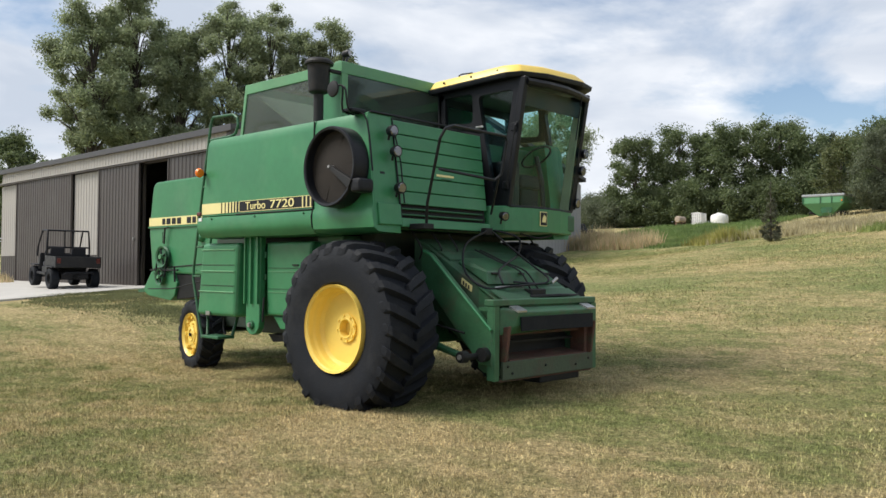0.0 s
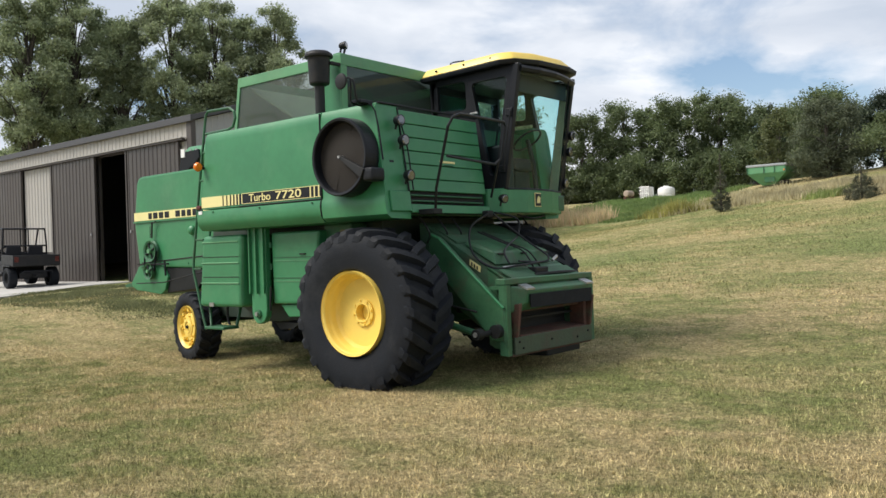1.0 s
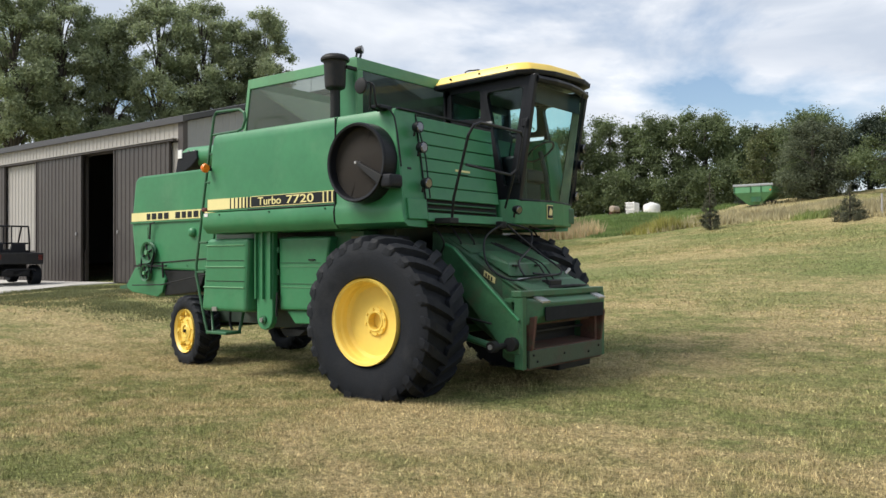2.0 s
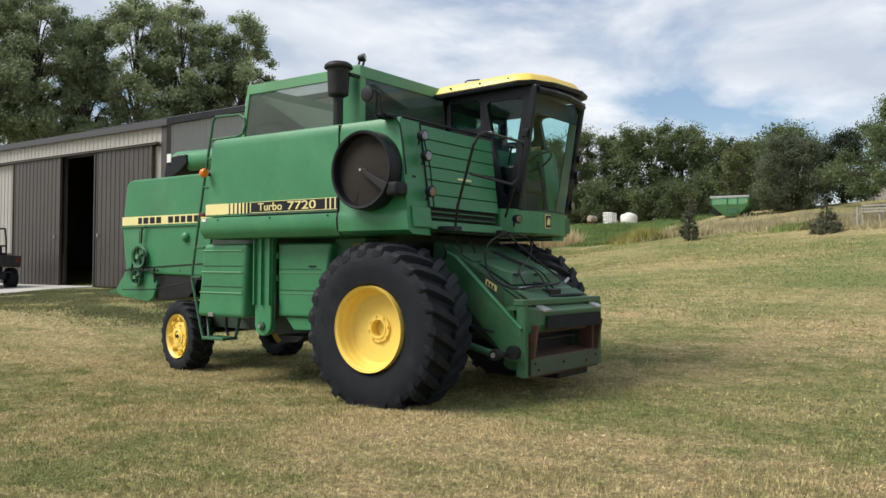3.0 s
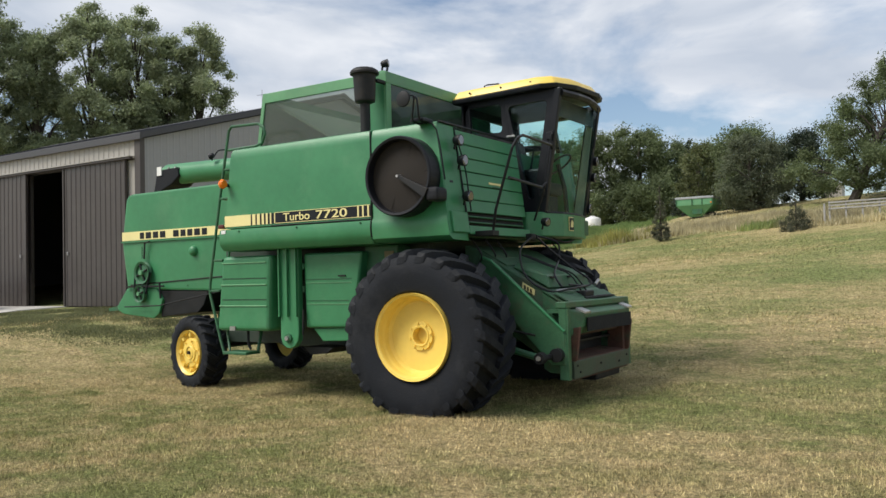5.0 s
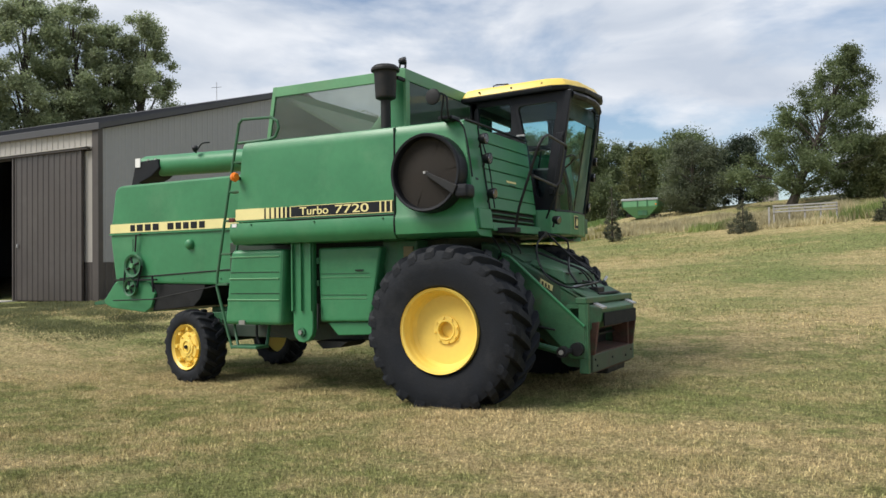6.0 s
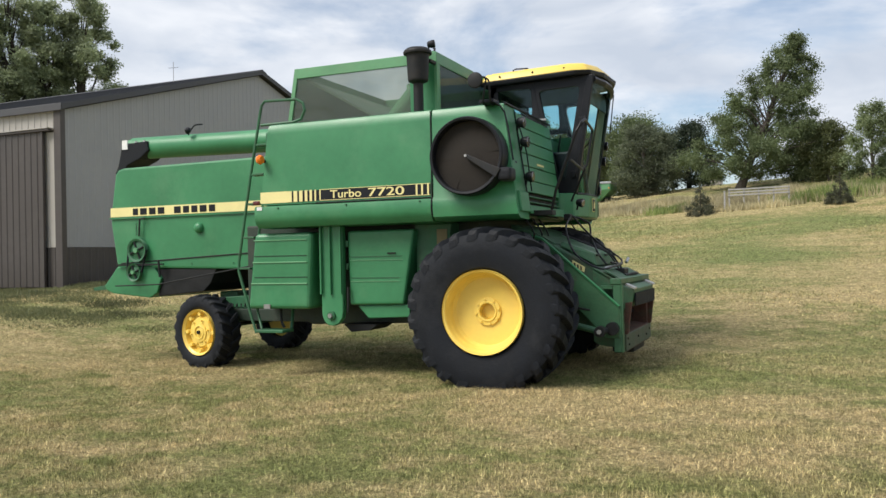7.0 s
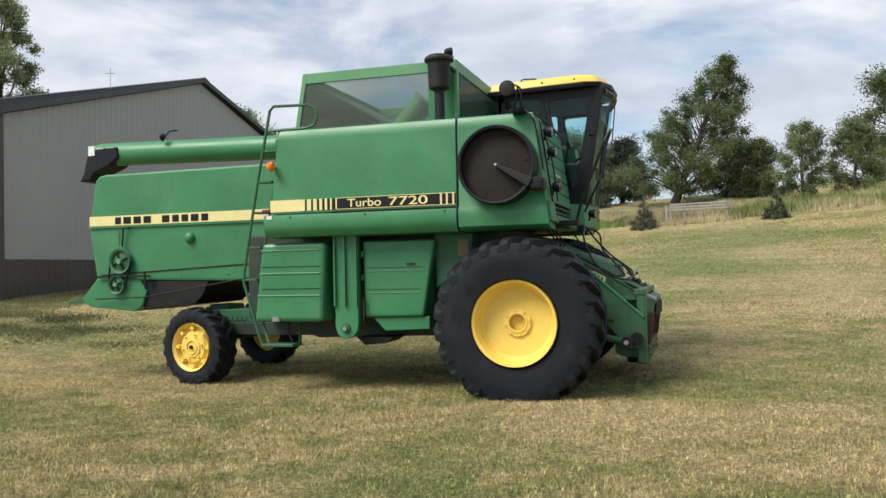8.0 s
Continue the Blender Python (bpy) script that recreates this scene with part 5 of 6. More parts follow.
    # ladder and hand hoop
    lad = part("ladder", tube([(-3.0, 0.20, 0.56), (-3.06, 0.20, 0.72), (-3.24, 0.20, 1.30), (-3.235, 0.20, 1.42), (-3.05, 0.20, 2.41), (-2.90, 0.20, 3.12), (-2.87, 0.20, 3.26), (-2.82, 0.20, 3.31), (-2.38, 0.20, 3.295), (-2.29, 0.20, 3.24), (-2.27, 0.20, 3.16), (-2.32, 0.20, 3.06), (-2.42, 0.20, 3.035), (-2.88, 0.20, 3.03)], 0.017, 8), GREEN_DARK, c, "dark green tube ladder with a hand hoop")
    part("rail", tube([(-2.95, 0.24, 0.60), (-3.05, 0.30, 0.80), (-3.10, 0.30, 1.30), (-2.93, 0.30, 2.17), (-2.79, 0.30, 2.83)], 0.016, 8), GREEN_DARK, lad)
    for z, x0, x1 in ((2.45, -3.05, -2.86), (2.10, -3.10, -2.93), (1.70, -3.17, -3.01), (1.33, -3.23, -3.07), (2.80, -2.97, -2.79)):
        part("rung", box(x0, x1, 0.19, 0.31, z - 0.012, z + 0.012, 0.004, 1), GREEN_DARK, lad)
    part("step", box(-3.02, -2.62, 0.18, 0.42, 0.565, 0.60, 0.006, 1), GREEN_DARK, lad)
    part("step_support", tube([(-2.64, 0.4, 0.60), (-2.7, 0.55, 0.95)], 0.02, 6), GREEN_DARK, lad)

    # rotary air screen
    fx, fz, fr = -0.155, 2.458, 0.405
    drum = part("air_screen", lathe([(fr * 0.90, 0.03), (fr * 0.90, -0.14), (fr * 0.915, -0.155), (fr * 0.97, -0.16), (fr, -0.14), (fr * 1.01, 0.0), (fr * 1.0, 0.06)], (fx, 0.03, fz), "y", 64, True), BLACK, c, "round black rotary air screen", smooth=False)
    part("screen_mesh", lathe([(0.0, -0.085), (fr * 0.3, -0.078), (fr * 0.91, -0.06), (fr * 0.91, -0.02), (0.0, -0.02)], (fx, 0.03, fz), "y", 48), SCREEN, drum, "dusty brown perforated screen", smooth=True)
    for k in range(6):
        a = k * math.pi / 3 + 0.13
        part("screen_rib", rod((fx + 0.05 * math.cos(a), -0.047, fz + 0.05 * math.sin(a)), (fx + fr * 0.88 * math.cos(a), -0.035, fz + fr * 0.88 * math.sin(a)), 0.0025, seg=5), SCREEN, drum)
    ex, ez = fx + 0.36, fz - 0.20
    arm = (Vector((ex, 0, ez)) - Vector((fx, 0, fz))).normalized()
    up = Vector((-arm.z, 0, arm.x))
    a0, a1 = Vector((fx, 0, fz)), Vector((ex, 0, ez))
    part("duct_arm", hexa([(a0 - up * 0.016) + Vector((0, -0.075, 0)), (a1 - up * 0.05) + Vector((0, -0.085, 0)), (a1 - up * 0.05) + Vector((0, -0.155, 0)), (a0 - up * 0.016) + Vector((0, -0.115, 0))],
                          [(a0 + up * 0.016) + Vector((0, -0.075, 0)), (a1 + up * 0.05) + Vector((0, -0.085, 0)), (a1 + up * 0.05) + Vector((0, -0.155, 0)), (a0 + up * 0.016) + Vector((0, -0.115, 0))], 0.006), SOOT, drum, "dark steel duct arm")
    part("duct_elbow", box(ex - 0.02, ex + 0.13, -0.14, 0.06, ez - 0.08, ez + 0.06, 0.045, 3), BLACK, drum)
    part("screen_hub", rod((fx, -0.06, fz), (fx, -0.125, fz), 0.018, 0.014, 12), STEEL, drum)

    # front face with boards, vents and lamps
    def slab(y0, y1, z0, z1, out=0.0, thick=0.03):
        b, t = face_x(z0) + out, face_x(z1) + out
        return hexa([(b - thick, y0, z0), (b, y0, z0), (b, y1, z0), (b - thick, y1, z0)], [(t - thick, y0, z1), (t, y0, z1), (t, y1, z1), (t - thick, y1, z1)], 0.006, 1)
    part("corner_post", slab(0.07, 0.39, 1.87, 2.985, 0.004), GREEN, c)
    part("corner_box", slab(0.10, 0.40, 1.88, 2.09, 0.03), GREEN, c)
    part("front_backing", slab(0.39, 1.78, 1.86, 2.97, -0.05), SOOT, c)
    for z0, z1 in zip((2.10, 2.235, 2.39, 2.53, 2.675, 2.82), (2.228, 2.382, 2.522, 2.667, 2.812, 2.955)):
        part("front_board", slab(0.40, 1.77, z0, z1, 0.0, 0.02), GREEN, c)
    part("face_edge", tube([(face_x(2.98) + 0.01, 0.39, 2.97), (face_x(2.45) + 0.012, 0.40, 2.45), (face_x(1.9) + 0.015, 0.41, 1.90)], 0.009, 6), BLACK, c)
    part("vent_frame", slab(0.40, 1.77, 1.865, 1.955, 0.03), GREEN, c)
    for z in (1.985, 2.045):
        part("vent_slat", slab(0.44, 1.70, z, z + 0.018, -0.005, 0.04), GREEN_DARK, c)
    part("name_bar", slab(0.99, 1.26, 2.425, 2.45, 0.004, 0.008), CREAM, c)
    part("name_bar", slab(1.06, 1.22, 2.395, 2.405, 0.004, 0.008), BLACK, c)
    part("slot", slab(0.17, 0.24, 2.38, 2.41, 0.006, 0.01), BLACK, c)
    part("top_rail", tube([(0.21, 0.10, 3.0), (0.215, 1.75, 2.99)], 0.014, 6), BLACK, c)
    for p in ((0.345, 0.29, 2.815), (0.375, 0.315, 2.61), (0.41, 0.345, 2.246)):
        lamp(c, p, (1, 0.0, -0.05), 0.057)
    part("lamp_cable", tube([(0.25, 0.38, 2.86), (0.33, 0.40, 2.55), (0.36, 0.41, 2.3), (0.38, 0.42, 2.1)], 0.008, 6, 4), BLACK, c)
    rail = part("hand_rail", tube([(0.55, 0.56, 1.88), (0.62, 0.50, 2.1), (0.88, 0.40, 2.70), (0.93, 0.42, 2.79), (0.94, 0.52, 2.83), (0.80, 1.48, 2.86), (0.78, 1.54, 2.82), (0.72, 1.52, 2.46), (0.68, 1.46, 2.40), (0.78, 0.50, 2.42)], 0.015, 8), BLACK, c, "black tube hand rail")
    part("rail_foot", box(0.36, 0.58, 0.50, 0.64, 1.845, 1.90, 0.008), SOOT, rail)
    part("rail_foot", tube([(0.70, 1.50, 2.42), (0.50, 1.62, 2.05)], 0.013, 6), BLACK, rail)

    # mirror on its stay
    part("mirror_stay", tube([(0.02, 0.05, 2.98), (0.05, -0.12, 3.0), (0.10, -0.16, 3.20), (0.06, -0.18, 3.23), (0.0, -0.2, 3.2)], 0.010, 6, 3), BLACK, c)
    part("mirror_stay", tube([(0.10, 0.05, 2.98), (0.12, -0.10, 3.0), (0.13, -0.15, 3.18), (0.10, -0.16, 3.22)], 0.010, 6, 3), BLACK, c)
    part("mirror_base", box(-0.01, 0.15, -0.08, 0.10, 2.985, 3.02, 0.005, 1), BLACK, c)
    part("mirror", lathe([(0.0, -0.022), (0.045, -0.02), (0.075, -0.012), (0.083, 0.0), (0.075, 0.012), (0.0, 0.014)], (0.0, -0.2, 3.2), "y", 28), SOOT, c, "round black mirror head", smooth=True)
    part("stay_wire", tube([(0.10, 0.02, 3.0), (0.22, 0.05, 2.9), (0.30, 0.06, 2.4)], 0.009, 6, 3), BLACK, c)

    # exhaust
    mx, my = -0.86, 0.30
    part("exhaust_pipe", lathe([(0.055, 2.98), (0.055, 3.34), (0.075, 3.35), (0.108, 3.365), (0.113, 3.38), (0.126, 3.645), (0.13, 3.66), (0.158, 3.665), (0.160, 3.685), (0.150, 3.705), (0.12, 3.728), (0.06, 3.742), (0.0, 3.745)], (mx, my, 0), "z", 32), SOOT, c, "sooty black exhaust canister", smooth=False)
    part("exhaust_clamp", box(mx + 0.09, mx + 0.13, my + 0.06, my + 0.24, 3.58, 3.62, 0.01), SOOT, c)

    # grain tank with tinted sheets
    tx0, tx1, ty0, ty1, tz0, tz1 = -2.60, -0.74, 0.53, 2.87, 2.97, 3.73
    tank = part("grain_tank", hexa([(tx0 - 0.14, ty0, tz0 - 0.02), (tx1, ty0, tz0 - 0.02), (tx1, ty1, tz0 - 0.02), (tx0 - 0.14, ty1, tz0 - 0.02)], [(tx0 - 0.13, ty0, tz0 + 0.03), (tx1, ty0, tz0 + 0.03), (tx1, ty1, tz0 + 0.03), (tx0 - 0.13, ty1, tz0 + 0.03)]), GREEN_DARK, c, "open grain tank with tinted side sheets")
    for y in (ty0, ty1):
        part("top_rail", box(tx0, tx1, y - 0.015, y + 0.015, tz1 - 0.12, tz1, 0.005, 1), GREEN_FADED, tank)
        part("corner_panel", box(-1.06, tx1, y - 0.014, y + 0.014, tz0, tz1 - 0.12), GREEN, tank)
        part("rear_post", hexa([(tx0 - 0.13, y - 0.016, tz0), (tx0 - 0.08, y - 0.016, tz0), (tx0 - 0.08, y + 0.016, tz0), (tx0 - 0.13, y + 0.016, tz0)], [(tx0, y - 0.016, tz1), (tx0 + 0.05, y - 0.016, tz1), (tx0 + 0.05, y + 0.016, tz1), (tx0, y + 0.016, tz1)]), GREEN_FADED, tank)
        pane = part("side_sheet", prism([(tx0 - 0.09, tz0 + 0.03), (-1.06, tz0 + 0.03), (-1.06, tz1 - 0.12), (tx0 + 0.03, tz1 - 0.12)], "y", y - 0.003, y + 0.003), TINT, tank, "tinted see-through sheet")
        pane.visible_shadow = False
    part("front_rail", box(tx1 - 0.015, tx1 + 0.015, ty0 - 0.02, ty1 + 0.02, tz1 - 0.13, tz1 + 0.002, 0.005, 1), GREEN_FADED, tank)
    part("front_post", box(tx1 - 0.016, tx1 + 0.018, ty0 - 0.02, ty0 + 0.07, tz0, tz1 - 0.13, 0.004, 1), GREEN_FADED, tank)
    pane = part("front_sheet", box(tx1 - 0.003, tx1 + 0.003, ty0 + 0.07, ty1, tz0 + 0.03, tz1 - 0.13), SHADED_TINT, tank, "tinted see-through sheet")
    pane.visible_shadow = False
    part("rear_wall", hexa([(tx0 - 0.13, ty0, tz0), (tx0 - 0.10, ty0, tz0), (tx0 - 0.10, ty1, tz0), (tx0 - 0.13, ty1, tz0)], [(tx0, ty0, tz1), (tx0 + 0.03, ty0, tz1), (tx0 + 0.03, ty1, tz1), (tx0, ty1, tz1)]), GREEN, tank)
    part("sloped_sheet", hexa([(-1.45, ty0 + 0.05, 3.0), (-1.40, ty0 + 0.05, 3.0), (-1.40, ty1 - 0.05, 3.0), (-1.45, ty1 - 0.05, 3.0)], [(tx0 + 0.10, ty0 + 0.05, 3.60), (tx0 + 0.15, ty0 + 0.05, 3.60), (tx0 + 0.15, ty1 - 0.05, 3.60), (tx0 + 0.10, ty1 - 0.05, 3.60)]), GREEN_DULL, tank)
    part("loading_auger", rod((-1.95, 1.55, 2.98), (-1.45, 1.55, 3.50), 0.14, seg=20), GREEN_FADED, tank)
    part("auger_flange", rod((-1.46, 1.55, 3.49), (-1.43, 1.55, 3.52), 0.17, seg=20), GREEN_FADED, tank)
    part("cross_brace", tube([(-2.55, 2.8, 3.5), (-0.8, 2.8, 3.2)], 0.03, 6), GREEN, tank)
    lamp(c, (-0.84, 0.70, 3.87), (0.9, 0.4, 0.1), 0.045)
    part("lamp_post", tube([(-0.80, 0.62, 3.72), (-0.81, 0.66, 3.80), (-0.85, 0.71, 3.84)], 0.014, 6), BLACK, c)
    part("lamp_foot", box(-0.86, -0.76, 0.52, 0.62, 3.715, 3.745, 0.005, 1), GREEN_FADED, c)

    # unloading auger along the far side
    aug = part("unloading_auger", tube([(-0.95, 3.25, 3.25), (-2.2, 3.28, 3.30), (-7.80, 3.37, 3.44)], 0.19, 24), GREEN, c, "long green unloading auger tube", smooth=True)
    part("end_cap", rod((-7.80, 3.37, 3.44), (-7.88, 3.37, 3.44), 0.191, 0.165, 24), GREEN_FADED, aug)
    part("spout", prism([(-7.88, 3.50), (-7.33, 3.52), (-7.30, 3.36), (-7.50, 3.22), (-7.78, 3.12), (-7.86, 3.0), (-8.06, 2.98), (-7.98, 3.12)], "y", 3.14, 3.60, 0.02), RUBBER, aug, "black rubber spout")
    part("spout_label", box(-7.87, -7.75, 3.125, 3.142, 3.40, 3.56), WHITE, aug)
    for x in (-7.78, -7.56, -7.38):
        part("spout_bolt", box(x - 0.02, x + 0.02, 3.13, 3.145, 3.505, 3.53), STEEL, aug)
    lamp(c, (-6.45, 3.12, 3.62), (-0.8, -0.3, -0.3), 0.055)
    part("lamp_hook", tube([(-6.42, 3.18, 3.62), (-6.36, 3.22, 3.72), (-6.26, 3.3, 3.74)], 0.012, 6, 3), BLACK, c)
    part("auger_tag", box(-6.5, -6.35, 3.17, 3.185, 3.44, 3.47), STEEL, aug)
    part("auger_rest", box(-2.75, -2.6, 3.1, 3.4, 2.8, 3.2, 0.02), GREEN_DARK, c)

    # panel fixings, latches and seams
    for px in (-2.55, -1.65, -0.75):
        part("panel_latch", rod((px, 0.05, 2.025), (px, 0.022, 2.025), 0.012, 0.010, 8), GREEN_DARK, c)
    part("panel_seam", tube([(-0.611, 0.052, 2.98), (-0.611, 0.045, 2.07), (-0.611, 0.025, 1.98), (-0.611, 0.04, 1.87)], 0.008, 6), SOOT, c)
    for px in (-5.4, -4.7, -4.0):
        part("hood_rivet", rod((px, 1.10, 1.40), (px, 1.09, 1.40), 0.011, 0.009, 8), GREEN_DARK, c)
    part("hood_brace", tube([(-3.45, 1.06, 1.42), (-3.50, 1.04, 1.55), (-3.46, 1.05, 1.62)], 0.012, 6), SOOT, c)
    for pz in (1.30, 1.56):
        part("guard_hinge", box(-1.815, -1.785, 0.285, 0.31, pz, pz + 0.07, 0.004, 1), GREEN_DARK, c)
    part("drain_pipe", tube([(-2.75, 0.35, 0.86), (-2.74, 0.34, 0.70), (-2.70, 0.34, 0.62)], 0.016, 8, 3), SOOT, c)
    part("axle_spring", tube([(-4.05 + 0.015 * i, 1.02 + 0.03 * math.cos(i * 1.4), 0.83 + 0.03 * math.sin(i * 1.4)) for i in range(24)], 0.007, 5), SOOT, c)

    # beacon
    part("beacon_stem", rod((-2.74, 0.06, 2.58), (-2.74, 0.0, 2.585), 0.022, seg=12), BLACK, c)
    part("beacon", lathe([(0.0, -0.035), (0.045, -0.03), (0.058, 0.0), (0.045, 0.03), (0.0, 0.035)], (-2.74, -0.03, 2.59), "x", 20), ORANGE, c, "orange warning lamp", smooth=True)

    build_cab(c)
    build_feeder(c)


def rounded(poly, r, seg=5):
    """The corners of a flat polygon, each turned into a short arc."""
    out = []
    k = len(poly)
    for i in range(k):
        p, q, n = Vector(poly[i]), Vector(poly[i - 1]), Vector(poly[(i + 1) % k])
        a, b = (q - p).normalized(), (n - p).normalized()
        reach = min(r, (q - p).length * 0.45, (n - p).length * 0.45)
        for j in range(seg + 1):
            t = j / seg
            out.append((p + a * reach) * (1 - t) ** 2 + p * 2 * t * (1 - t) + (p + b * reach) * t * t)
    return out


def frame_ring(outer, inner, r, y0, y1):
    """A flat frame in the x-z plane with rounded inner corners."""
    o, i = rounded(outer, 0.03), rounded(inner, r)
    k = len(o)
    verts = [(v.x, y, v.y) for y in (y0, y1) for loop in (o, i) for v in loop]
    faces = []
    for j in range(k):
        n = (j + 1) % k
        faces += [(j, n, k + n, k + j), (2 * k + j, 3 * k + j, 3 * k + n, 2 * k + n), (j, 2 * k + j, 2 * k + n, n), (k + j, k + n, 3 * k + n, 3 * k + j)]
    return mesh_of(verts, faces)


def build_cab(c):
    y0, y1 = 1.97, 3.26
    cab = part("cab_floor", box(-0.55, 0.46, y0 - 0.05, y1 + 0.03, 1.92, 2.12, 0.02), GREEN_DARK, c)
    front = [(2.0, 0.47), (2.3, 0.53), (2.6, 0.54), (2.9, 0.50), (y1, 0.41)]

    def bow(y):
        for (a, xa), (b, xb) in zip(front, front[1:]):
            if y <= b:
                return xa + (xb - xa) * (y - a) / (b - a)
        return front[-1][1]
    poly = [(-0.5, 1.84), (0.31, 1.80), (0.46, 1.90)] + [(x + 0.02, y) for y, x in front] + [(0.30, y1 + 0.06), (-0.5, y1 + 0.06)]
    part("cab_base", prism(poly, "z", 1.88, 2.165, 0.012, 1), GREEN, c, "green cab base")
    em = part("emblem", box(bow(2.5) + 0.02, bow(2.5) + 0.034, 2.44, 2.56, 1.965, 2.115, 0.004, 1), BLACK, c, "small black badge with a yellow border")
    part("badge_border", box(bow(2.5) + 0.021, bow(2.5) + 0.029, 2.43, 2.57, 1.955, 2.125, 0.004, 1), CREAM, em)
    part("badge_mark", prism([(2.46, 2.0), (2.53, 2.0), (2.54, 2.06), (2.50, 2.09), (2.47, 2.05)], "x", bow(2.5) + 0.033, bow(2.5) + 0.038), CREAM, em)

    def post(name, bottom, top, wx, wy, z0=2.16, z1=3.56):
        (bx, by), (tx, ty) = bottom, top
        return part(name, hexa([(bx - wx, by - wy, z0), (bx + wx, by - wy, z0), (bx + wx, by + wy, z0), (bx - wx, by + wy, z0)],
                               [(tx - wx, ty - wy, z1), (tx + wx, ty - wy, z1), (tx + wx, ty + wy, z1), (tx - wx, ty + wy, z1)], 0.012), BLACK, c)
    for y, s in ((y0, 1), (y1, -1)):
        dx = 0.0 if s > 0 else -0.06
        post("front_pillar", (0.44 + dx, y), (0.685 + dx, y - s * 0.01), 0.045, 0.035, z1=3.60)
        post("rear_pillar", (-0.50, y), (-0.56, y), 0.05, 0.03, 2.1)
        part("door_header", box(-0.60, 0.68 + dx, y - 0.026, y + 0.026, 3.52, 3.60, 0.01), BLACK, c)
        if s > 0:
            part("side_filler", prism([(-0.55, 3.11), (0.03, 3.11), (0.19, 2.15), (-0.50, 2.12)], "y", y - 0.02, y + 0.02), BLACK, c)
        door = part("cab_door", frame_ring([(-0.03, 3.575), (0.655 + dx, 3.595), (0.415 + dx, 2.16), (0.20, 2.16)],
                                     [(0.025, 3.46), (0.555 + dx, 3.475), (0.35 + dx, 2.33), (0.265, 2.33)], 0.07, y - 0.034, y + 0.034), BLACK, c, "black cab door frame with rounded window")
        pane = part("door_glass", prism([(0.27, 2.33), (0.35 + dx, 2.33), (0.56 + dx, 3.475), (0.02, 3.465)], "y", y - 0.004, y + 0.004), CAB_GLASS, door)
        pane.visible_shadow = False
        side = part("side_window", frame_ring([(-0.625, 3.565), (-0.035, 3.575), (0.045, 3.09), (-0.61, 3.10)],
                                        [(-0.56, 3.50), (-0.065, 3.505), (-0.055, 3.155), (-0.565, 3.19)], 0.06, y - 0.030, y + 0.030), BLACK, c, "black side window frame with rounded corners")
        pane = part("side_glass", prism([(-0.575, 3.175), (-0.04, 3.14), (-0.05, 3.515), (-0.57, 3.51)], "y", y - 0.004, y + 0.004), CAB_GLASS, side)
        pane.visible_shadow = False
        for hz in (2.35, 3.0):
            hx = 0.44 + dx + (hz - 2.16) * 0.17
            part("hinge", box(hx - 0.05, hx + 0.03, y - s * 0.05 - 0.012, y - s * 0.05 + 0.012, hz, hz + 0.09, 0.008, 1), BLACK, door)
        part("door_handle", box(0.02, 0.13, y - s * 0.06 - 0.01, y - s * 0.06 + 0.012, 3.08, 3.105, 0.005, 1), STEEL, c, "bright door handle")
    # curved windscreen
    ys = [y0 + (y1 - y0) * i / 8 for i in range(9)]
    verts = []
    for y in ys:
        for z, lift in ((2.16, 0.0), (3.52, 0.235)):
            for d in (0.0, 0.007):
                verts.append((bow(max(2.0, y)) + lift + d, y, z))
    faces = []
    for i in range(8):
        a, b = 4 * i, 4 * (i + 1)
        faces += [(a, b, b + 2, a + 2), (a + 1, a + 3, b + 3, b + 1), (a, a + 1, b + 1, b), (a + 2, b + 2, b + 3, a + 3)]
    faces += [(0, 2, 3, 1), (32, 33, 35, 34)]
    pane = part("windscreen", mesh_of(verts, faces), CAB_GLASS, c, "large curved tinted windscreen")
    pane.visible_shadow = False
    part("windscreen_seal", tube([(bow(max(2.0, y)) + 0.01, y, 2.165) for y in ys], 0.016, 6), BLACK, c)
    part("windscreen_header", tube([(bow(max(2.0, y)) + 0.235, y, 3.545) for y in ys], 0.045, 8), BLACK, c)
    part("rear_wall", box(-0.56, -0.52, y0, y1, 2.1, 2.75, 0.01), BLACK, c)
    part("rear_header", box(-0.57, -0.52, y0, y1, 3.42, 3.57, 0.01), BLACK, c)
    pane = part("rear_glass", box(-0.545, -0.537, y0 + 0.03, y1 - 0.03, 2.75, 3.42), CAB_GLASS, c)
    pane.visible_shadow = False
    # roof, visor and headliner
    roof_in = [(-0.65, 1.91), (0.45, 1.885), (0.60, 1.97), (0.69, 2.30), (0.69, 2.92), (0.59, 3.23), (0.44, 3.335), (-0.65, 3.33)]
    roof_out = [(-0.71, 1.86), (0.50, 1.83), (0.67, 1.93), (0.765, 2.28), (0.765, 2.95), (0.67, 3.29), (0.50, 3.41), (-0.71, 3.39)]
    k = len(roof_in)

    def roof_z(x, y):
        return 3.615 + 0.035 * (x + 0.7) / 1.4 + 0.05 * (y - 1.9) / 1.45

    def roof_slab(low, a, high, b):
        bm = mesh_of([(x, y, roof_z(x, y) + a) for x, y in low] + [(x, y, roof_z(x, y) + b) for x, y in high],
                     [tuple(range(k)), tuple(range(k, 2 * k))] + [(i, (i + 1) % k, k + (i + 1) % k, k + i) for i in range(k)])
        bmesh.ops.recalc_face_normals(bm, faces=bm.faces)
        return bm
    roof = part("cab_roof", bevelled(roof_slab(roof_out, 0.0, roof_in, 0.105), 0.03, 3), YELLOW, c, "yellow cab roof", smooth=True)
    inset = [(x * 0.9 - 0.01, 2.62 + (y - 2.62) * 0.88) for x, y in roof_in]
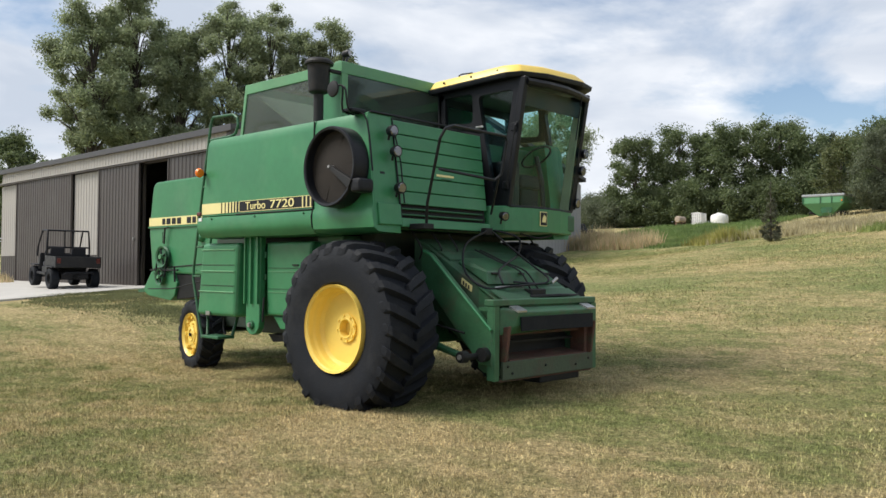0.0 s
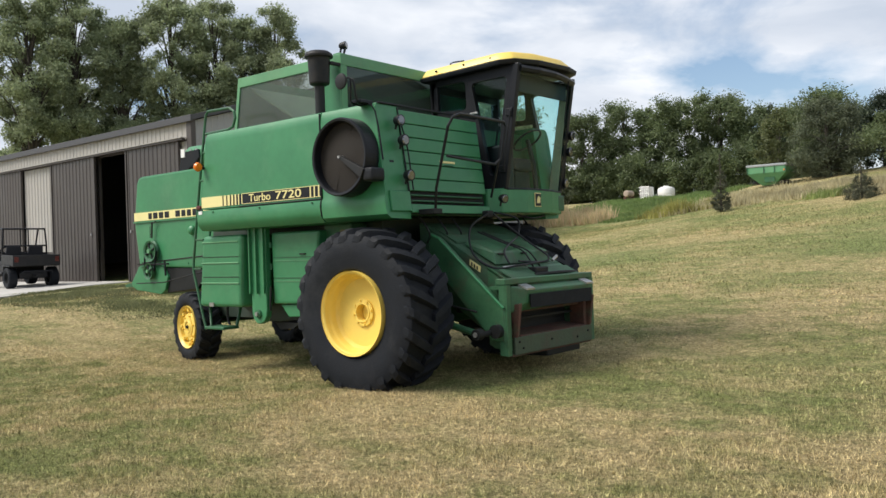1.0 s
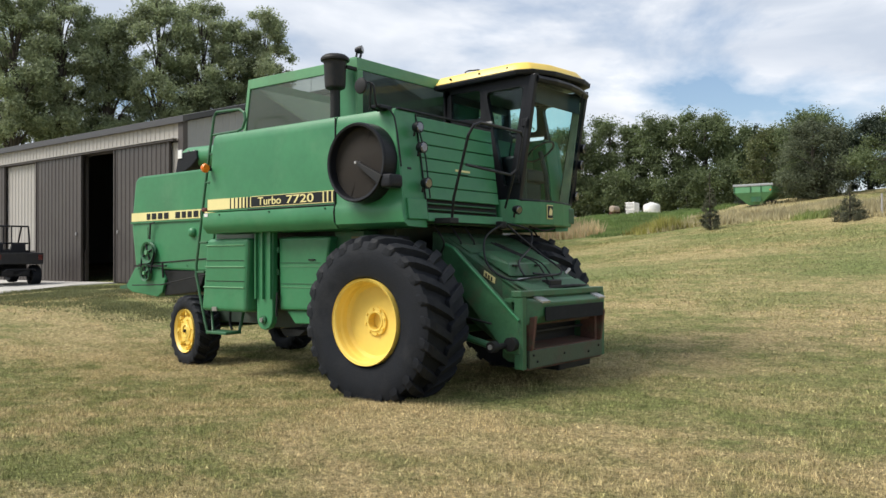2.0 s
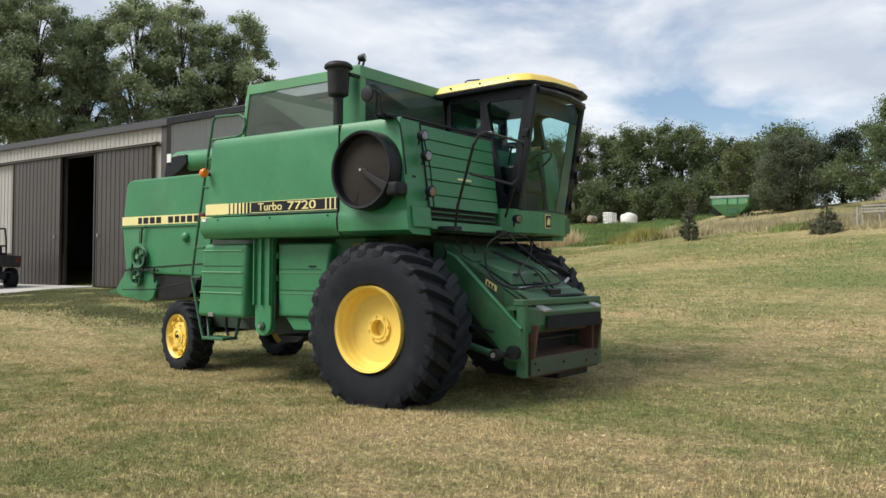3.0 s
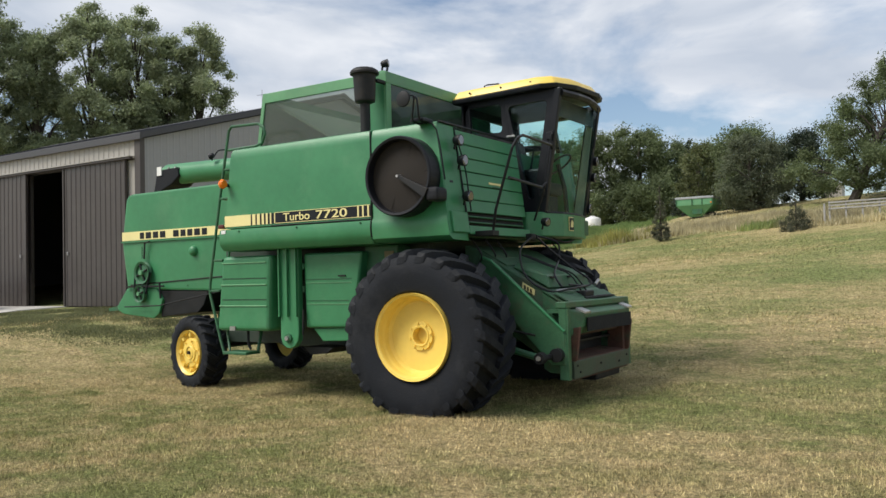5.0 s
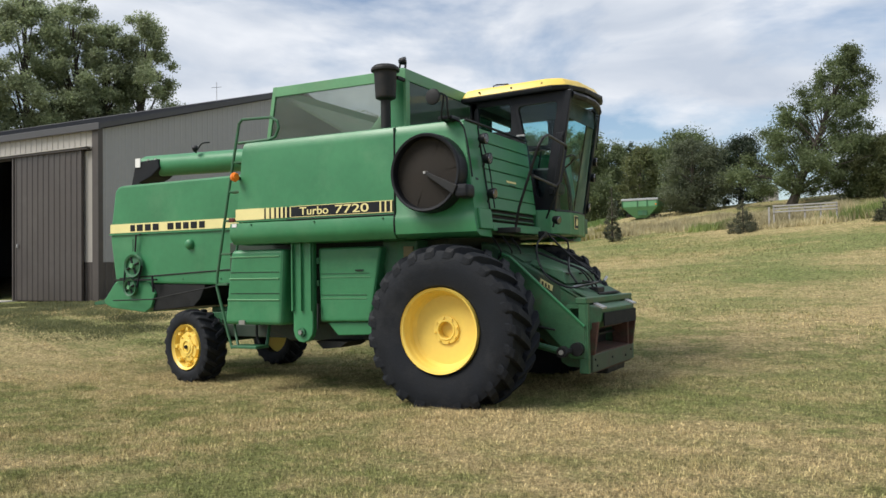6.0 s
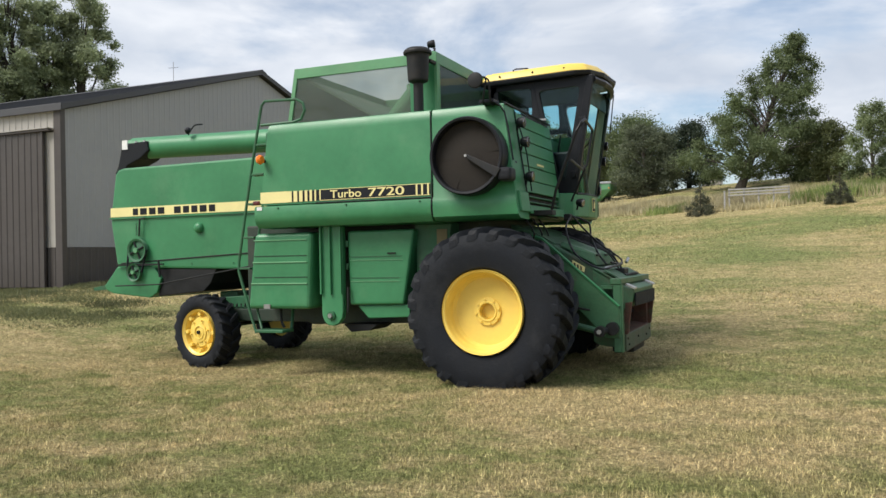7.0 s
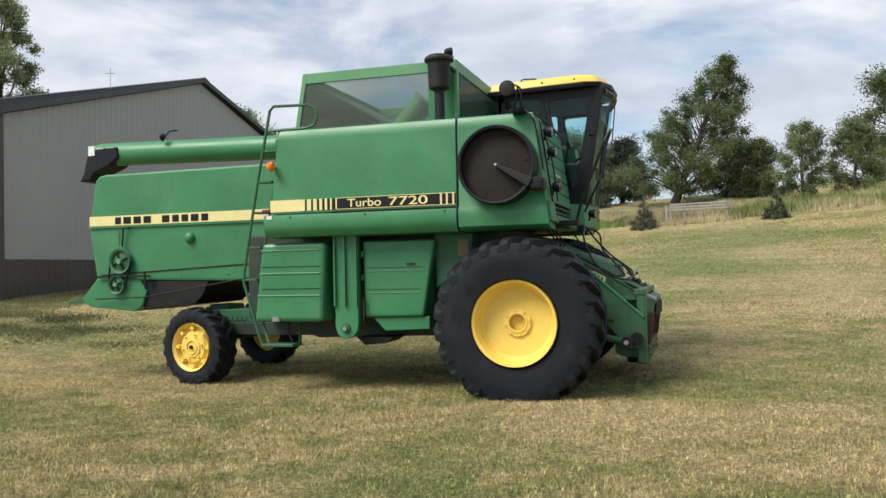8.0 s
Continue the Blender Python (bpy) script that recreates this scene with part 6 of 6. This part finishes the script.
    part("roof_crown", bevelled(roof_slab([(x * 1.04, 2.62 + (y - 2.62) * 1.04) for x, y in inset], 0.10, inset, 0.125), 0.008, 1), YELLOW, roof)
    vis = [(x + (0.03 if x > 0.45 else 0.0), y + (0.015 if y > 2.6 else -0.015)) for x, y in roof_out]
    part("visor", bevelled(roof_slab([(x * 0.985, 2.62 + (y - 2.62) * 0.985) for x, y in vis], -0.055, vis, 0.004), 0.016, 2), BLACK, c, "black visor under the roof")
    for bx in (-0.45, -0.02, 0.38):
        part("roof_bolt", rod((bx, 1.872, roof_z(bx, 1.87) + 0.055), (bx, 1.855, roof_z(bx, 1.87) + 0.05), 0.012, seg=8), SOOT, roof)
    part("roof_loop", tube([(-0.30, 1.96, 3.66), (-0.30, 1.97, 3.76), (-0.27, 1.98, 3.772), (-0.12, 2.0, 3.768), (-0.09, 2.0, 3.72)], 0.009, 6), BLACK, c)
    # inside
    seat = part("driver_seat", box(-0.15, 0.30, 2.42, 2.88, 2.42, 2.58, 0.05, 3), CLOTH, c, "dark driver's seat")
    part("seat_back", hexa([(-0.20, 2.42, 2.55), (-0.06, 2.42, 2.55), (-0.06, 2.88, 2.55), (-0.20, 2.88, 2.55)], [(-0.33, 2.46, 3.15), (-0.22, 2.46, 3.15), (-0.22, 2.84, 3.15), (-0.33, 2.84, 3.15)], 0.04), CLOTH, seat)
    part("seat_base", box(-0.1, 0.25, 2.48, 2.82, 2.12, 2.42, 0.02), BLACK, seat)
    wheel_c = Vector((0.34, 2.65, 2.80))
    ring = bmesh.new()
    pts = [wheel_c + Matrix.Rotation(radians(-35), 3, "Y") @ Vector((0.19 * math.cos(a), 0.19 * math.sin(a), 0)) for a in [2 * math.pi * i / 24 for i in range(25)]]
    add_tube(ring, pts, 0.014, 6)
    st = part("steering_wheel", ring, BLACK, c)
    part("steering_column", tube([wheel_c, (0.42, 2.65, 2.5), (0.45, 2.65, 2.12)], 0.03, 8), BLACK, st)
    part("console", box(0.0, 0.40, 2.06, 2.26, 2.12, 2.70, 0.03), BLACK, c)
    part("control_lever", tube([(0.2, 2.16, 2.68), (0.24, 2.17, 2.92)], 0.012, 6), BLACK, c)
    # black panel added for the dark tree reflection across the upper windscreen
    part("sun_strip", box(0.60, 0.615, 2.06, 3.16, 3.30, 3.52, 0.01), BLACK, c, "dark panel standing in for a tree reflection in the windscreen")
    part("pillar_trim", hexa([(0.30, y1 - 0.09, 2.17), (0.41, y1 - 0.05, 2.17), (0.41, y1 - 0.035, 2.17), (0.30, y1 - 0.035, 2.17)],
                             [(0.53, y1 - 0.09, 3.46), (0.60, y1 - 0.05, 3.46), (0.60, y1 - 0.035, 3.46), (0.53, y1 - 0.035, 3.46)], 0.006, 1), BEIGE, c, "beige trim inside the front pillar")
    part("headliner", box(-0.5, 0.56, y0 + 0.04, y1 - 0.04, 3.50, 3.54, 0.01), CLOTH, c)
    # lamps and mirrors at the front posts
    for p in ((0.57, 3.35, 2.89), (0.54, 3.34, 2.68), (0.46, 3.34, 2.28)):
        lamp(c, p, (1, 0.1, -0.05), 0.06)
    part("lamp_bar", tube([(0.44, 3.31, 2.20), (0.52, 3.30, 2.9), (0.58, 3.29, 3.5)], 0.013, 6), BLACK, c)
    part("wiper_arm", tube([(0.75, 3.0, 3.52), (0.70, 2.95, 3.0)], 0.008, 5), BLACK, c)
    part("door_grab", tube([(0.46, 1.94, 2.35), (0.50, 1.88, 2.40), (0.62, 1.88, 3.05), (0.61, 1.94, 3.10)], 0.011, 6), BLACK, c)
    lamp(c, (0.60, 1.74, 2.03), (1, -0.2, -0.2), 0.05)


def build_feeder(c):
    y0, y1 = 0.98, 2.42
    house = [(0.90, 1.27), (0.90, 0.54), (0.15, 1.04), (-0.05, 1.20), (-0.05, 1.78), (0.12, 1.72)]
    part("feeder_house", prism(house, "y", y0, y1, 0.015, 1), GRIMY_SHADED, c, "sloping green feeder house")

    for y in (y0, y1 - 0.03):
        part("mouth_wall", prism([(0.88, 1.27), (1.17, 1.10), (1.17, 0.40), (0.95, 0.42), (0.88, 0.46)], "y", y, y + 0.03, 0.005, 1), GREEN_WORN, c)
    part("mouth_roof", hexa([(0.88, y0, 1.25), (1.19, y0, 1.07), (1.19, y1, 1.07), (0.88, y1, 1.25)], [(0.88, y0, 1.275), (1.19, y0, 1.105), (1.19, y1, 1.105), (0.88, y1, 1.275)]), GREEN_WORN, c)

    def top(x):
        return 1.72 - (x - 0.12) * (0.62 / 1.12)
    part("cover", hexa([(0.48, 1.10, top(0.48)), (0.90, 1.10, top(0.90)), (0.90, 2.20, top(0.90)), (0.48, 2.20, top(0.48))], [(0.50, 1.16, top(0.48) + 0.05), (0.87, 1.12, top(0.95) + 0.17), (0.87, 2.18, top(0.95) + 0.17), (0.50, 2.16, top(0.48) + 0.05)], 0.012, 1), GREEN_WORN, c, "raised green cover on the feeder house")
    for a, b in ((0.15, 0.29), (0.30, 0.45), (1.0, 1.18)):
        part("top_plate", hexa([(a, 1.02, top(a)), (b, 1.02, top(b)), (b, 2.38, top(b)), (a, 2.38, top(a))], [(a, 1.02, top(a) + 0.014), (b, 1.02, top(b) + 0.014), (b, 2.38, top(b) + 0.014), (a, 2.38, top(a) + 0.014)]), GRIMY_SHADED, c)
    part("lift_arm", prism([(0.24, 1.66), (0.38, 1.60), (1.20, 0.86), (1.21, 0.52), (1.05, 0.52), (0.24, 1.36)], "y", 0.80, 0.87, 0.01, 1), GREEN_WORN, c, "green side arm of the feeder house")
    part("arm_edge", tube([(0.26, 0.795, 1.64), (0.38, 0.795, 1.595), (1.20, 0.795, 0.86)], 0.016, 6), GREEN, c)
    part("lift_arm", prism([(0.24, 1.66), (0.38, 1.60), (1.20, 0.86), (1.21, 0.52), (1.05, 0.52), (0.24, 1.36)], "y", 2.50, 2.57, 0.01, 1), GREEN_DARK, c)
    part("side_decal", prism([(0.66, 1.36), (0.80, 1.28), (0.79, 1.22), (0.65, 1.30)], "y", 0.972, 0.981), CREAM, c)
    for k in range(3):
        part("decal_bar", prism([(0.68 + 0.035 * k, 1.33 - 0.02 * k), (0.695 + 0.035 * k, 1.325 - 0.02 * k), (0.695 + 0.035 * k, 1.285 - 0.02 * k), (0.68 + 0.035 * k, 1.29 - 0.02 * k)], "y", 0.966, 0.973), BLACK, c)
    part("side_decal", prism([(1.08, 0.92), (1.15, 0.92), (1.15, 0.89), (1.11, 0.89), (1.11, 0.83), (1.14, 0.83), (1.14, 0.81), (1.08, 0.81)], "y", 0.972, 0.981), CREAM, c)
    # head frame
    fr = part("head_frame", box(1.17, 1.29, 0.80, 2.58, 1.09, 1.155, 0.008, 1), GREEN_WORN, c, "green head mounting frame")
    for y in (0.82, 2.54):
        part("side_plate", box(1.20, 1.285, y - 0.012, y + 0.03, 0.37, 1.09, 0.006, 1), GREEN_WORN, fr)
    part("frame_flange", prism([(1.285, 0.37), (1.285, 1.09), (1.30, 1.09), (1.30, 0.37)], "y", 0.81, 0.88), GREEN_WORN, fr)
    part("frame_flange", prism([(1.285, 0.37), (1.285, 1.09), (1.30, 1.09), (1.30, 0.37)], "y", 2.47, 2.57), GREEN_WORN, fr)
    part("nose_cover", hexa([(1.28, 0.90, 0.80), (1.36, 1.06, 0.90), (1.36, 2.36, 0.90), (1.28, 2.45, 0.84)], [(1.28, 0.90, 1.08), (1.375, 1.08, 1.03), (1.375, 2.36, 1.03), (1.28, 2.45, 1.08)], 0.016, 2), GREEN_WORN, fr)
    for y in (0.94, 2.42):
        cheek = [(1.26, 0.52), (1.33, 0.56), (1.375, 0.90), (1.26, 0.88)]
        part("cheek_plate", prism(cheek, "y", y, y + 0.04, 0.006, 1), RUST, fr, "rusty cheek plate beside the mouth")
    for y, z in ((1.0, 0.50), (1.07, 0.43), (1.62, 0.47), (2.16, 0.44), (2.40, 0.49)):
        part("sill_bolt", rod((1.31, y, z), (1.322, y, z), 0.012, seg=6), SOOT, fr)
    part("rubber_flap", hexa([(1.372, 1.13, 0.845), (1.382, 1.13, 0.845), (1.386, 2.38, 0.835), (1.376, 2.38, 0.835)], [(1.378, 1.11, 0.985), (1.388, 1.11, 0.985), (1.388, 2.38, 0.985), (1.378, 2.38, 0.985)]), RUBBER, fr, "black rubber flap over the mouth")
    part("sill_plate", box(1.27, 1.31, 0.93, 2.50, 0.37, 0.55, 0.006, 1), WORN_PLATE, fr, "rusty sill plate with green remains")
    part("lower_bar", box(1.18, 1.29, 0.90, 2.50, 0.35, 0.38, 0.01), RUST, fr)
    for y in (0.96, 2.36):
        part("mouth_side", box(1.10, 1.29, y, y + 0.06, 0.55, 0.86, 0.006, 1), RUST, fr)
    part("mouth_floor", hexa([(0.7, 1.04, 0.60), (1.30, 1.04, 0.52), (1.30, 2.38, 0.52), (0.7, 2.38, 0.60)], [(0.7, 1.04, 0.62), (1.30, 1.04, 0.56), (1.30, 2.38, 0.56), (0.7, 2.38, 0.62)]), RUST, fr)
    part("mouth_back", box(1.00, 1.012, 1.02, 2.40, 0.55, 1.04), SOOT, fr)
    for z in (0.70, 0.79):
        part("feeder_slat", box(1.10 + (z - 0.7), 1.13 + (z - 0.7), 1.05, 2.36, z, z + 0.025), RUST if z > 0.75 else SOOT, fr)
    for y in (1.0, 2.22):
        part("hook_plate", hexa([(1.29, y + 0.04, 1.073), (1.385, y + 0.06, 1.028), (1.385, y + 0.21, 1.028), (1.29, y + 0.19, 1.073)], [(1.29, y + 0.04, 1.092), (1.388, y + 0.06, 1.046), (1.388, y + 0.21, 1.046), (1.29, y + 0.19, 1.092)]), STEEL, fr, "bare steel hook plate")
    part("top_clutter", tube([(1.20, 1.5, 1.17), (1.22, 2.0, 1.18), (1.18, 2.4, 1.17)], 0.018, 6, 3), SOOT, fr)
    part("bracket", box(1.05, 1.20, 0.86, 1.0, 1.04, 1.075), GREEN_WORN, fr)
    for ob in (fr, *fr.children):
        ob.data.transform(Matrix.Translation((-0.065, 0, 0)))
    for y in (1.18, 1.62, 2.08):
        part("cover_hinge", box(0.86, 0.90, y, y + 0.09, top(0.94) + 0.13, top(0.94) + 0.15, 0.004, 1), SOOT, c)
    part("cover_latch", tube([(0.98, 1.12, 1.265), (1.02, 1.30, 1.275), (1.02, 1.52, 1.27)], 0.011, 6), STEEL, c)
    part("oil_pipe", tube([(0.42, 1.45, 1.66), (0.72, 1.50, 1.53), (0.92, 1.60, 1.43), (1.04, 1.62, 1.25)], 0.010, 6, 4), SOOT, c)
    part("oil_pipe", tube([(0.42, 1.53, 1.66), (0.72, 1.58, 1.53), (0.92, 1.70, 1.43), (1.05, 1.74, 1.25)], 0.010, 6, 4), SOOT, c)
    part("valve_block", box(1.0, 1.12, 1.55, 1.80, 1.18, 1.25, 0.01, 1), SOOT, c)
    # lift cylinder, shaft and couplings
    part("lift_cylinder", tube([(0.15, 0.62, 0.80), (0.72, 0.60, 0.68)], 0.04, 12), GREEN_DARK, c)
    part("cylinder_rod", tube([(0.70, 0.60, 0.685), (1.02, 0.60, 0.61)], 0.036, 10), GREEN_DARK, c)
    part("drive_shaft", rod((1.07, 0.60, 0.61), (1.07, 0.98, 0.61), 0.03, seg=16), SOOT, c)
    part("shaft_end", rod((1.04, 0.53, 0.61), (1.04, 0.61, 0.61), 0.055, 0.06, 16), SOOT, c)
    part("shaft_nut", rod((1.04, 0.515, 0.61), (1.04, 0.535, 0.61), 0.026, 0.026, 6), STEEL, c)
    part("shaft_guard", rod((1.13, 0.73, 0.625), (1.13, 0.81, 0.625), 0.07, seg=18), SOOT, c)
    part("stay_rod", tube([(0.2, 0.7, 0.95), (0.9, 0.75, 0.82)], 0.013, 6), SOOT, c)
    for y in (1.6,):
        part("skid", box(0.95, 1.2, y, y + 0.7, 0.28, 0.36, 0.02), SOOT, c)
    # hoses
    for pts in ([(0.50, 1.55, 1.86), (0.55, 1.15, 1.70), (0.70, 0.98, 1.42), (0.95, 1.02, 1.26), (1.05, 1.35, 1.28), (1.06, 1.75, 1.30)],
                [(0.52, 1.62, 1.86), (0.62, 1.80, 1.70), (0.78, 1.95, 1.52), (0.98, 2.02, 1.36), (1.02, 1.85, 1.30), (1.0, 1.4, 1.32)],
                [(0.48, 1.70, 1.88), (0.62, 1.95, 1.80), (0.66, 1.90, 1.62), (0.80, 1.50, 1.50), (0.88, 1.30, 1.42), (0.98, 1.25, 1.30)],
                [(0.46, 2.2, 1.86), (0.48, 2.5, 1.82), (0.46, 2.8, 1.86)]):
        part("hydraulic_hose", tube(pts, 0.0115, 7, 6), BLACK, c, "black rubber hose", smooth=True)
    part("hose_fitting", rod((1.06, 1.98, 1.31), (1.07, 2.06, 1.36), 0.018, seg=8), STEEL, c)
    part("coupler_block", box(0.42, 0.50, 1.54, 1.66, 1.82, 1.90, 0.015), SOOT, c)
    for y in (0.7, 1.0, 1.25, 2.7):
        part("hanging_cable", tube([(0.2, y, 1.84), (0.3, y + 0.05, 1.66), (0.22, y + 0.1, 1.55)], 0.01, 6, 3), BLACK, c)


build_combine()
